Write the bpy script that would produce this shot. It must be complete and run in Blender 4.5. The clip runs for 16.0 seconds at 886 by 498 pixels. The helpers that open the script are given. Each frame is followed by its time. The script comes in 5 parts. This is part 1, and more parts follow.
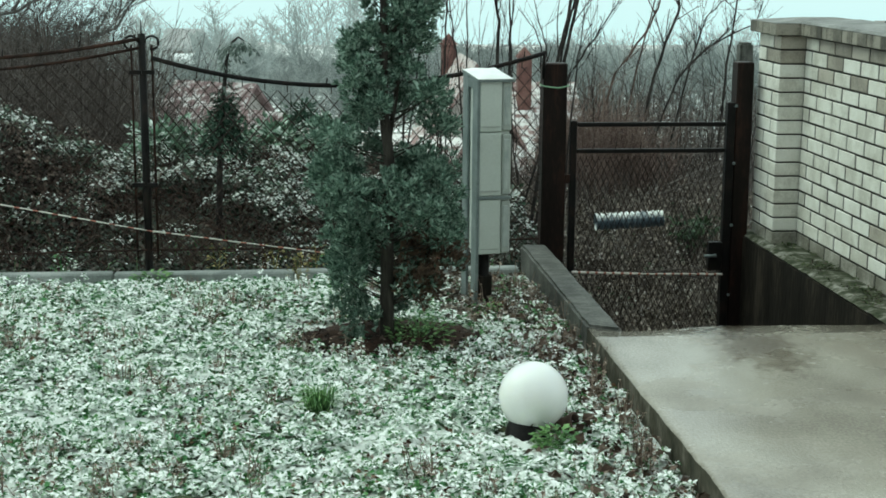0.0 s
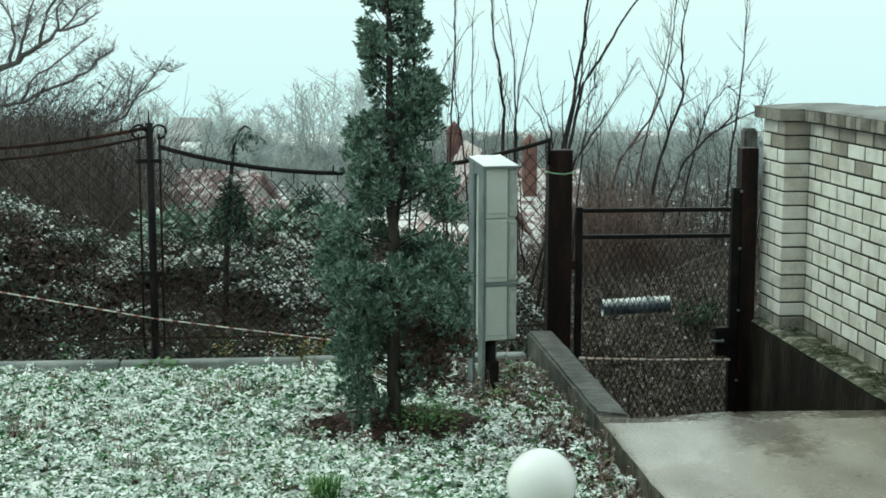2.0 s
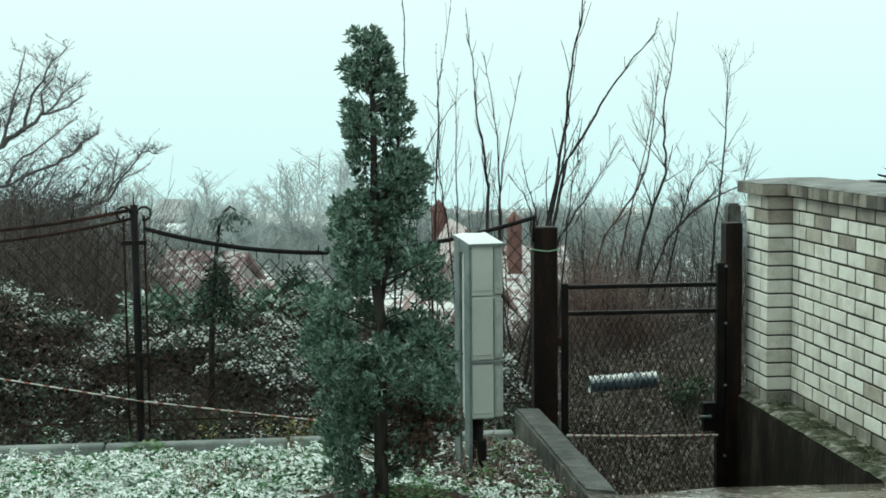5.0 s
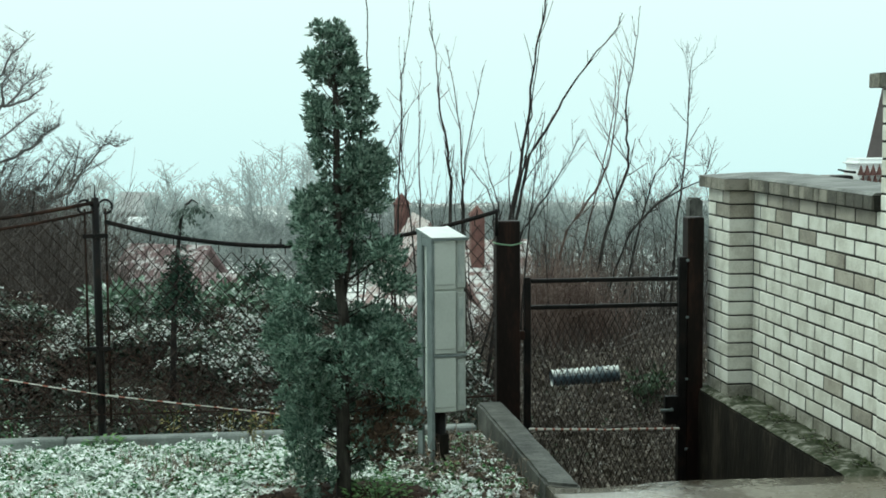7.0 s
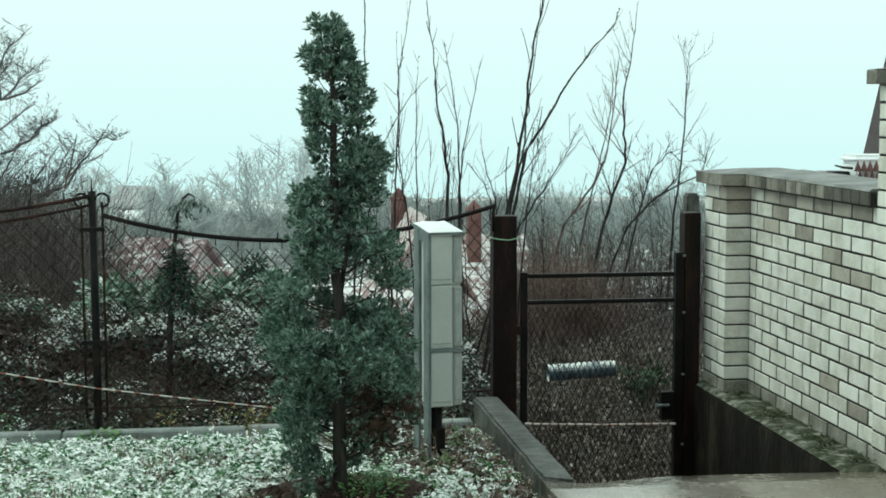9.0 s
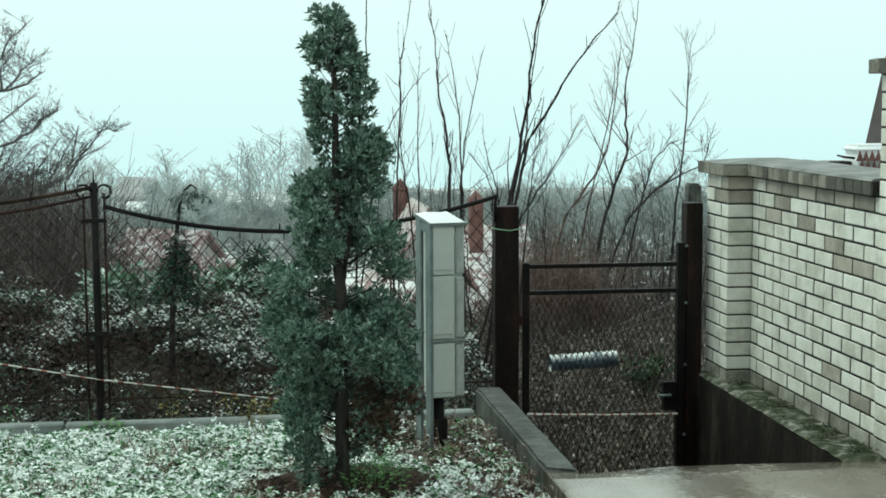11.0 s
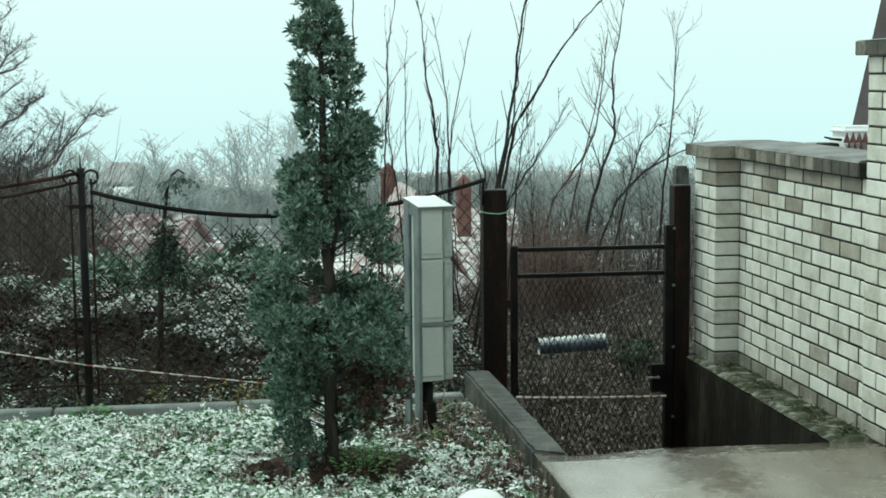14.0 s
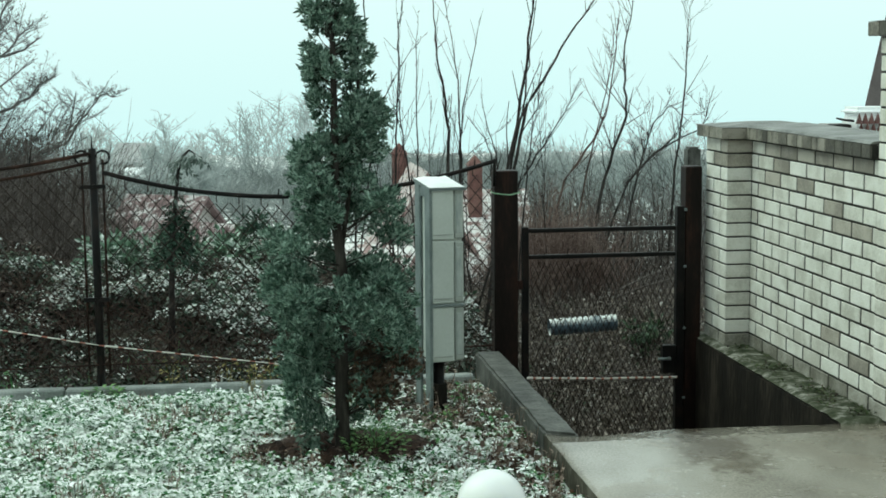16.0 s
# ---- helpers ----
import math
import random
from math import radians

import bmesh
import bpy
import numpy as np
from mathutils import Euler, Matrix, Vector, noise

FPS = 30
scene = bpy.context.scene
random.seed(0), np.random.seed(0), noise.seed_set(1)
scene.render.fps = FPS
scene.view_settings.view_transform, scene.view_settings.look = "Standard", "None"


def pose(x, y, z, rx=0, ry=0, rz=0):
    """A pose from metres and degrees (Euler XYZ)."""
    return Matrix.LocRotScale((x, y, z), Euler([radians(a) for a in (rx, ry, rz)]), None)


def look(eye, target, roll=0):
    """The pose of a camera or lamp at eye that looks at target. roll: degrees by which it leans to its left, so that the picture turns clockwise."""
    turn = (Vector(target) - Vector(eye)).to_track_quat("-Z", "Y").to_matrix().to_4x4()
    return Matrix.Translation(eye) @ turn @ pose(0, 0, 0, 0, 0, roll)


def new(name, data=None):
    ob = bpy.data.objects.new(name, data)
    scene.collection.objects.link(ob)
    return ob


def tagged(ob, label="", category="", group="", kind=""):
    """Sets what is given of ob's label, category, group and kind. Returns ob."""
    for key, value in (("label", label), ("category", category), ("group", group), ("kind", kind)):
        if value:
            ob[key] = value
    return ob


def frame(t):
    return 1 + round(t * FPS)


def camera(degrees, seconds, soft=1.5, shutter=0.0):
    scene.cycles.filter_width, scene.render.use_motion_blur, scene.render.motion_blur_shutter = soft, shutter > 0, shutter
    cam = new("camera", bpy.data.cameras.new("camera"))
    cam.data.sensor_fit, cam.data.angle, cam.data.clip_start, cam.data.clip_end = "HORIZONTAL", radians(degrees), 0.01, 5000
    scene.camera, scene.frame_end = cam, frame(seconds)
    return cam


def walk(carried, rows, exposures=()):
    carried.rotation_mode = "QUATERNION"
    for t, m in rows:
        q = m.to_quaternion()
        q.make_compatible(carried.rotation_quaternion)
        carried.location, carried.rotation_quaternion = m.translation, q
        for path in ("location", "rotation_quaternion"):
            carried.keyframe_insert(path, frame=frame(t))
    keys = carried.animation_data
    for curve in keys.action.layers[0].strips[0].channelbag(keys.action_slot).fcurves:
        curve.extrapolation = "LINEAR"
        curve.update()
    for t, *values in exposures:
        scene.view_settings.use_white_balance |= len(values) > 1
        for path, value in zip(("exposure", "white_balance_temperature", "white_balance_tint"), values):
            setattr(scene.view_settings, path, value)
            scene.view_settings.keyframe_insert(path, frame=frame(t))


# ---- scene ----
cam = camera(31.5, 16.0, soft=1.7)
EYE = (0.0, 0.0, 1.6)
# seconds, yaw, pitch, roll in degrees: the camera turns where it stands
TURNS = [
    (0, -6.139, -11.034, -0.459),
    (0.5, -6.129, -10.918, -0.373),
    (1, -6.076, -10.731, -0.324),
    (1.5, -5.678, -9.373, -0.154),
    (2, -5.953, -7.878, -0.142),
    (2.5, -5.840, -6.367, 0.255),
    (3, -5.842, -4.948, 0.501),
    (3.5, -5.835, -3.918, 0.585),
    (4, -5.906, -3.655, 0.723),
    (4.5, -6.168, -4.843, 0.618),
    (7, -7.898, -5.262, 0.258),
    (7.5, -7.923, -5.383, 0.402),
    (8, -8.056, -5.291, 0.381),
    (8.5, -8.062, -5.422, 0.121),
    (9, -7.997, -5.457, 0.072),
    (11.5, -7.917, -6.121, 0.258),
    (12, -7.973, -6.442, 0.426),
    (12.5, -7.921, -6.335, 0.520),
    (13, -7.976, -6.399, 0.617),
    (13.5, -8.160, -6.368, 0.648),
    (14, -8.400, -6.393, 0.442),
    (14.5, -8.422, -6.651, 0.591),
    (15, -8.319, -6.825, 0.526),
    (15.5, -8.197, -6.995, 0.531),
    (16, -7.993, -7.090, 0.414),
]
walk(cam, [(t, pose(*EYE, 90 + p, r, y)) for t, y, p, r in TURNS])

# ---- world and light ----
world = bpy.data.worlds.new("overcast_sky")
scene.world = world
world.use_nodes = True
wn, wl = world.node_tree.nodes, world.node_tree.links
sky = wn.new("ShaderNodeTexSky")
sky.sky_type, sky.sun_disc = "NISHITA", False
sky.sun_elevation, sky.sun_rotation = radians(38), radians(150)
sky.air_density, sky.dust_density = 1.0, 4.0
dim = wn.new("ShaderNodeMix")
dim.data_type, dim.blend_type = "RGBA", "MULTIPLY"
dim.inputs[0].default_value = 1.0
dim.inputs[7].default_value = (0.08, 0.08, 0.08, 1)
cloud = wn.new("ShaderNodeMix")
cloud.data_type = "RGBA"
cloud.inputs[0].default_value = 0.97
coord, part_z, rise = wn.new("ShaderNodeTexCoord"), wn.new("ShaderNodeSeparateXYZ"), wn.new("ShaderNodeMapRange")
rise.inputs["From Min"].default_value, rise.inputs["From Max"].default_value = -0.05, 0.13
veil = wn.new("ShaderNodeMix")
veil.data_type = "RGBA"
veil.inputs[6].default_value, veil.inputs[7].default_value = (0.68, 1.0, 0.98, 1), (0.89, 1.1, 1.06, 1)
wl.new(coord.outputs["Generated"], part_z.inputs[0])
wl.new(part_z.outputs["Z"], rise.inputs["Value"])
wl.new(rise.outputs[0], veil.inputs[0])
wl.new(veil.outputs[2], cloud.inputs[7])
wl.new(sky.outputs[0], dim.inputs[6])
wl.new(dim.outputs[2], cloud.inputs[6])
wl.new(cloud.outputs[2], wn["Background"].inputs["Color"])
wn["Background"].inputs["Strength"].default_value = 1.0
sun = new("sun", bpy.data.lights.new("sun", "SUN"))
sun.data.energy, sun.data.angle, sun.data.color = 1.05, radians(40), (0.84, 1.0, 0.8)
sun.matrix_world = look((-6, 3, 8), (0, 0, 0))


# ---- materials ----
def mat(name, cols, scale=8.0, rough=0.8, bump=0.3, metal=0.0, fine=90.0, snow=0.0, snow_scale=14.0, rand=0.0, stretch=(1, 1, 1), island=False, spec=0.5, snow_broad=0.0, snow_most=1.0, flat=(0.25, 0.8), snow_detail=6):
    """Two or three colours in coarse and fine noise, a bump, and settled snow on what faces up."""
    m = bpy.data.materials.new(name)
    m.use_nodes = True
    n, l = m.node_tree.nodes, m.node_tree.links
    b = n["Principled BSDF"]
    b.inputs["Roughness"].default_value, b.inputs["Metallic"].default_value, b.inputs["Specular IOR Level"].default_value = rough, metal, spec
    geo = n.new("ShaderNodeNewGeometry")
    stretchy = n.new("ShaderNodeVectorMath")
    stretchy.operation = "MULTIPLY"
    stretchy.inputs[1].default_value = stretch
    l.new(geo.outputs["Position"], stretchy.inputs[0])
    coarse, grain = n.new("ShaderNodeTexNoise"), n.new("ShaderNodeTexNoise")
    for t, s, d in ((coarse, scale, 4), (grain, fine, 3)):
        t.inputs["Scale"].default_value, t.inputs["Detail"].default_value = s, d
        l.new(stretchy.outputs[0], t.inputs["Vector"])
    mixn = n.new("ShaderNodeMath")
    mixn.operation = "MULTIPLY_ADD"
    l.new(grain.outputs["Fac"], mixn.inputs[0])
    mixn.inputs[1].default_value = 0.45
    sc = n.new("ShaderNodeMath")
    sc.operation = "MULTIPLY_ADD"
    l.new(coarse.outputs["Fac"], sc.inputs[0])
    sc.inputs[1].default_value, sc.inputs[2].default_value = 0.9, -0.175
    l.new(sc.outputs[0], mixn.inputs[2])
    fac = mixn.outputs[0]
    if rand or island:
        src = geo.outputs["Random Per Island"] if island else n.new("ShaderNodeObjectInfo").outputs["Random"]
        add = n.new("ShaderNodeMath")
        add.operation = "MULTIPLY_ADD"
        l.new(src, add.inputs[0])
        add.inputs[1].default_value = rand or 0.6
        shift = n.new("ShaderNodeMath")
        shift.operation = "SUBTRACT"
        l.new(fac, shift.inputs[0])
        shift.inputs[1].default_value = (rand or 0.6) / 2
        l.new(shift.outputs[0], add.inputs[2])
        fac = add.outputs[0]
    ramp = n.new("ShaderNodeValToRGB")
    stops = [0.3 + 0.4 * i / (len(cols) - 1) for i in range(len(cols))]
    while len(ramp.color_ramp.elements) < len(cols):
        ramp.color_ramp.elements.new(0.5)
    for e, s, c in zip(ramp.color_ramp.elements, stops, cols):
        e.position, e.color = s, (*c, 1)
    l.new(fac, ramp.inputs[0])
    out = ramp.outputs[0]
    if snow:
        sep = n.new("ShaderNodeSeparateXYZ")
        l.new(geo.outputs["Normal"], sep.inputs[0])
        up = n.new("ShaderNodeMapRange")
        up.inputs["From Min"].default_value, up.inputs["From Max"].default_value = flat
        l.new(sep.outputs["Z"], up.inputs["Value"])
        sn = n.new("ShaderNodeTexNoise")
        sn.inputs["Scale"].default_value, sn.inputs["Detail"].default_value = snow_scale, snow_detail
        l.new(geo.outputs["Position"], sn.inputs["Vector"])
        lie = n.new("ShaderNodeMapRange")
        lie.inputs["From Min"].default_value, lie.inputs["From Max"].default_value = 0.62 - 0.3 * snow, 0.72 - 0.3 * snow
        if snow_broad:
            wide = n.new("ShaderNodeTexNoise")
            wide.inputs["Scale"].default_value, wide.inputs["Detail"].default_value = 2.2, 3
            l.new(geo.outputs["Position"], wide.inputs["Vector"])
            both2 = n.new("ShaderNodeMath")
            both2.operation = "MULTIPLY_ADD"
            l.new(wide.outputs["Fac"], both2.inputs[0])
            both2.inputs[1].default_value = snow_broad
            away = n.new("ShaderNodeMath")
            away.operation = "SUBTRACT"
            l.new(sn.outputs["Fac"], away.inputs[0])
            away.inputs[1].default_value = snow_broad / 2
            l.new(away.outputs[0], both2.inputs[2])
            l.new(both2.outputs[0], lie.inputs["Value"])
        else:
            l.new(sn.outputs["Fac"], lie.inputs["Value"])
        both = n.new("ShaderNodeMath")
        both.operation = "MULTIPLY"
        l.new(up.outputs[0], both.inputs[0])
        l.new(lie.outputs[0], both.inputs[1])
        most = n.new("ShaderNodeMath")
        most.operation = "MULTIPLY"
        most.inputs[1].default_value = snow_most
        l.new(both.outputs[0], most.inputs[0])
        both = most
        white = n.new("ShaderNodeMix")
        white.data_type = "RGBA"
        white.inputs[7].default_value = (0.94, 0.965, 0.95, 1)
        l.new(both.outputs[0], white.inputs[0])
        l.new(out, white.inputs[6])
        out = white.outputs[2]
    l.new(out, b.inputs["Base Color"])
    if bump:
        bp = n.new("ShaderNodeBump")
        bp.inputs["Strength"].default_value, bp.inputs["Distance"].default_value = bump, 0.01
        l.new(mixn.outputs[0], bp.inputs["Height"])
        l.new(bp.outputs[0], b.inputs["Normal"])
    return m


def wet_mat(name, cols, scale, rough, bump, fine):
    """Concrete under a broken film of water."""
    m = mat(name, cols, scale, rough, bump, fine=fine, stretch=(1, 0.6, 1))
    n, l = m.node_tree.nodes, m.node_tree.links
    b = n["Principled BSDF"]
    geo = n.new("ShaderNodeNewGeometry")
    t = n.new("ShaderNodeTexNoise")
    t.inputs["Scale"].default_value, t.inputs["Detail"].default_value = 2.4, 7
    l.new(geo.outputs["Position"], t.inputs["Vector"])
    r = n.new("ShaderNodeMapRange")
    r.inputs["From Min"].default_value, r.inputs["From Max"].default_value = 0.44, 0.62
    r.inputs["To Min"].default_value, r.inputs["To Max"].default_value = 0.04, 0.42
    f = n.new("ShaderNodeTexNoise")
    f.inputs["Scale"].default_value, f.inputs["Detail"].default_value = 26, 5
    l.new(geo.outputs["Position"], f.inputs["Vector"])
    a = n.new("ShaderNodeMath")
    a.operation = "MULTIPLY_ADD"
    a.inputs[1].default_value = 0.35
    l.new(f.outputs["Fac"], a.inputs[0])
    c = n.new("ShaderNodeMath")
    c.operation = "SUBTRACT"
    c.inputs[1].default_value = 0.175
    l.new(t.outputs["Fac"], c.inputs[0])
    l.new(c.outputs[0], a.inputs[2])
    l.new(a.outputs[0], r.inputs["Value"])
    l.new(r.outputs[0], b.inputs["Roughness"])
    # a darker, warmer patch with ragged edges, drawn out along the slab
    off = n.new("ShaderNodeVectorMath")
    off.operation = "SUBTRACT"
    off.inputs[1].default_value = (1.96, 5.95, 0)
    l.new(geo.outputs["Position"], off.inputs[0])
    squash = n.new("ShaderNodeVectorMath")
    squash.operation = "MULTIPLY"
    squash.inputs[1].default_value = (4.2, 1.7, 0)
    l.new(off.outputs[0], squash.inputs[0])
    far = n.new("ShaderNodeVectorMath")
    far.operation = "LENGTH"
    l.new(squash.outputs[0], far.inputs[0])
    rag = n.new("ShaderNodeTexNoise")
    rag.inputs["Scale"].default_value, rag.inputs["Detail"].default_value, rag.inputs["Roughness"].default_value = 9, 8, 0.72
    l.new(geo.outputs["Position"], rag.inputs["Vector"])
    ragged = n.new("ShaderNodeMath")
    ragged.operation = "MULTIPLY_ADD"
    ragged.inputs[1].default_value = 2.4
    l.new(rag.outputs["Fac"], ragged.inputs[0])
    l.new(far.outputs["Value"], ragged.inputs[2])
    dark_patch = n.new("ShaderNodeMapRange")
    dark_patch.inputs["From Min"].default_value, dark_patch.inputs["From Max"].default_value = 1.55, 2.0
    dark_patch.inputs["To Min"].default_value, dark_patch.inputs["To Max"].default_value = 0.9, 0.0
    l.new(ragged.outputs[0], dark_patch.inputs["Value"])
    tint = n.new("ShaderNodeMix")
    tint.data_type, tint.blend_type = "RGBA", "MULTIPLY"
    tint.inputs[7].default_value = (0.36, 0.31, 0.27, 1)
    l.new(dark_patch.outputs[0], tint.inputs[0])
    l.new(b.inputs["Base Color"].links[0].from_socket, tint.inputs[6])
    # the brick pillar's dark reflection, painted into the slab colour on its side
    split = n.new("ShaderNodeSeparateXYZ")
    l.new(geo.outputs["Position"], split.inputs[0])
    uneven_x = n.new("ShaderNodeMath")
    uneven_x.operation = "MULTIPLY_ADD"
    uneven_x.inputs[1].default_value = 1.1
    l.new(t.outputs["Fac"], uneven_x.inputs[0])
    l.new(split.outputs["X"], uneven_x.inputs[2])
    pillar_fade = n.new("ShaderNodeMapRange")
    pillar_fade.inputs["From Min"].default_value, pillar_fade.inputs["From Max"].default_value = 2.5, 3.3
    pillar_fade.inputs["To Min"].default_value, pillar_fade.inputs["To Max"].default_value = 0.0, 0.85
    l.new(uneven_x.outputs[0], pillar_fade.inputs["Value"])
    pillar_tint = n.new("ShaderNodeMix")
    pillar_tint.data_type, pillar_tint.blend_type = "RGBA", "MULTIPLY"
    pillar_tint.inputs[7].default_value = (0.5, 0.45, 0.4, 1)
    l.new(pillar_fade.outputs[0], pillar_tint.inputs[0])
    l.new(tint.outputs[2], pillar_tint.inputs[6])
    l.new(pillar_tint.outputs[2], b.inputs["Base Color"])
    return m


M = {}
M["soil"] = mat("lawn_soil", [(0.02, 0.028, 0.015), (0.045, 0.075, 0.036), (0.1, 0.1, 0.06)], 9, 0.95, 0.7, fine=70, snow=0.8, snow_scale=22, spec=0.15, snow_broad=0.8, snow_most=0.9, flat=(0.7, 0.95))
M["mulch"] = mat("wet_mulch", [(0.014, 0.009, 0.006), (0.035, 0.019, 0.013), (0.07, 0.037, 0.026)], 20, 0.9, 0.8, spec=0.2)
M["leaf_snow"] = mat("snowed_leaf", [(0.045, 0.19, 0.07), (0.09, 0.29, 0.12), (0.18, 0.36, 0.16)], 6, 0.75, 0.3, snow=1.2, snow_scale=26, island=True, spec=0.3, snow_broad=0.9, snow_most=1.0, flat=(0.3, 0.75))
M["leaf_green"] = mat("green_leaf", [(0.025, 0.12, 0.035), (0.06, 0.22, 0.07), (0.12, 0.3, 0.1)], 6, 0.6, 0.2, snow=0.45, snow_scale=22, snow_most=0.8, island=True, spec=0.3)
M["leaf_dead"] = mat("dead_leaf", [(0.04, 0.02, 0.012), (0.1, 0.055, 0.03), (0.2, 0.12, 0.075)], 6, 0.85, 0.3, snow=0.5, snow_scale=25, island=True, spec=0.2, snow_most=0.7)
M["straw"] = mat("dead_straw", [(0.12, 0.096, 0.08), (0.28, 0.235, 0.2), (0.46, 0.41, 0.36)], 5, 0.9, 0.0, rand=0.5, island=True, spec=0.15)
M["dark_leaf"] = mat("dark_evergreen_leaf", [(0.012, 0.03, 0.014), (0.025, 0.055, 0.025), (0.05, 0.085, 0.04)], 6, 0.6, 0.1, island=True, spec=0.3)
M["yellow_leaf"] = mat("yellowed_leaf", [(0.12, 0.11, 0.03), (0.24, 0.22, 0.07), (0.36, 0.3, 0.13)], 8, 0.7, 0.1, rand=0.5, island=True, spec=0.2)
M["grass"] = mat("fresh_green_leaf", [(0.06, 0.15, 0.05), (0.12, 0.26, 0.085), (0.22, 0.38, 0.15)], 9, 0.55, 0.1, rand=0.5, island=True, spec=0.3)
M["litter_curled"] = mat("curled_brown_leaf", [(0.05, 0.03, 0.022), (0.12, 0.08, 0.06), (0.24, 0.18, 0.15)], 8, 0.8, 0.2, rand=0.5, island=True, snow=0.4, snow_scale=15, snow_most=0.7, spec=0.2)
M["stalk"] = mat("dry_stalk", [(0.12, 0.085, 0.066), (0.23, 0.17, 0.135), (0.36, 0.285, 0.235)], 8, 0.85, 0.1, island=True, spec=0.2)
M["litter"] = mat("leaf_litter", [(0.018, 0.012, 0.01), (0.046, 0.03, 0.025), (0.11, 0.08, 0.066)], 6, 0.85, 0.3, island=True, spec=0.25)
M["path_litter"] = mat("path_litter", [(0.08, 0.062, 0.05), (0.2, 0.165, 0.135), (0.36, 0.31, 0.27)], 6, 0.85, 0.3, snow=0.25, snow_scale=12, snow_most=0.4, rand=0.5, island=True, spec=0.25)
M["bank"] = mat("dark_bank_soil", [(0.018, 0.015, 0.011), (0.045, 0.038, 0.028), (0.08, 0.065, 0.05)], 6, 0.95, 0.5, spec=0.1)
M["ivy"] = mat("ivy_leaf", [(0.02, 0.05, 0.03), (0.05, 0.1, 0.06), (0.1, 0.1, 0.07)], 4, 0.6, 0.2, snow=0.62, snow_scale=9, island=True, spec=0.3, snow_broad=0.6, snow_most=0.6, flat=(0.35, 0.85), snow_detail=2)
# darkened ivy copy: shade on the bank's face put into the colour
M["ivy_front"] = mat("shaded_ivy_leaf", [(0.01, 0.024, 0.013), (0.026, 0.048, 0.028), (0.06, 0.05, 0.04)], 3, 0.5, 0.2, rand=0.6, island=True, spec=0.4)
M["laurel"] = mat("laurel_leaf", [(0.045, 0.1, 0.058), (0.085, 0.17, 0.105), (0.13, 0.23, 0.15)], 4, 0.45, 0.1, snow=0.5, snow_scale=7, snow_most=0.7, flat=(0.55, 0.95), island=True)
M["twig"] = mat("dark_twig", [(0.018, 0.01, 0.008), (0.04, 0.022, 0.016), (0.08, 0.05, 0.04)], 5, 0.85, 0.2, island=True, spec=0.2)
M["bark"] = mat("sapling_bark", [(0.014, 0.012, 0.0115), (0.03, 0.0255, 0.024), (0.06, 0.05, 0.046)], 9, 0.85, 0.4, spec=0.2)
M["sapling_bark_pale"] = mat("brown_sapling_bark", [(0.05, 0.032, 0.027), (0.09, 0.06, 0.05), (0.14, 0.1, 0.085)], 9, 0.85, 0.3, spec=0.2)
M["brush"] = mat("brush_twig", [(0.048, 0.038, 0.034), (0.092, 0.077, 0.07), (0.155, 0.135, 0.124)], 2, 0.85, 0.0, island=True, spec=0.15)
M["redbrush"] = mat("russet_twig", [(0.1, 0.064, 0.055), (0.175, 0.12, 0.103), (0.27, 0.2, 0.175)], 2, 0.85, 0.0, island=True, spec=0.15)
# distance haze is painted into the next two pale twig colours
M["far_haze"] = mat("haze_pale_twig", [(0.42, 0.47, 0.465), (0.54, 0.585, 0.575), (0.66, 0.69, 0.68)], 0.3, 0.9, 0.0, island=True, spec=0.1)
M["far_twig"] = mat("haze_grey_twig", [(0.2, 0.225, 0.22), (0.3, 0.33, 0.325), (0.42, 0.445, 0.435)], 0.3, 0.9, 0.0, island=True, spec=0.1)
# bark colour lightened to grey for the haze down the slope
M["mist_bark"] = mat("haze_grey_bark", [(0.085, 0.085, 0.08), (0.13, 0.13, 0.124), (0.19, 0.188, 0.18)], 3, 0.85, 0.2, spec=0.2)
M["conifer"] = mat("juniper_spray", [(0.048, 0.098, 0.07), (0.13, 0.217, 0.165), (0.31, 0.42, 0.35)], 22, 0.7, 0.0, rand=0.45, island=True, spec=0.25)
M["dark_conifer"] = mat("dark_conifer_needles", [(0.012, 0.035, 0.022), (0.03, 0.07, 0.046), (0.06, 0.11, 0.08)], 5, 0.7, 0.0, rand=0.45, island=True, spec=0.25)
M["pale_needles"] = mat("pale_grey_green_needles", [(0.07, 0.1, 0.085), (0.13, 0.17, 0.15), (0.2, 0.24, 0.215)], 5, 0.7, 0.0, rand=0.45, island=True, spec=0.2)
M["conifer_dry"] = mat("dry_juniper_spray", [(0.05, 0.03, 0.02), (0.1, 0.06, 0.04), (0.14, 0.09, 0.06)], 6, 0.7, 0.0, island=True)
M["trunk"] = mat("juniper_bark", [(0.02, 0.018, 0.015), (0.042, 0.037, 0.032), (0.085, 0.075, 0.066)], 24, 0.9, 0.8, stretch=(1, 1, 0.2), spec=0.2)
M["concrete"] = wet_mat("wet_concrete", [(0.17, 0.148, 0.124), (0.31, 0.28, 0.24), (0.44, 0.41, 0.36)], 2.2, 0.35, 0.22, fine=110)
M["concrete_old"] = mat("old_concrete", [(0.03, 0.031, 0.026), (0.075, 0.076, 0.067), (0.15, 0.15, 0.135)], 7, 0.6, 0.6, fine=60)
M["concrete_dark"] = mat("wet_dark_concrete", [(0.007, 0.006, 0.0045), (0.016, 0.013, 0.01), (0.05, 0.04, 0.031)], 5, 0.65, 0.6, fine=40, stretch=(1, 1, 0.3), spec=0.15)
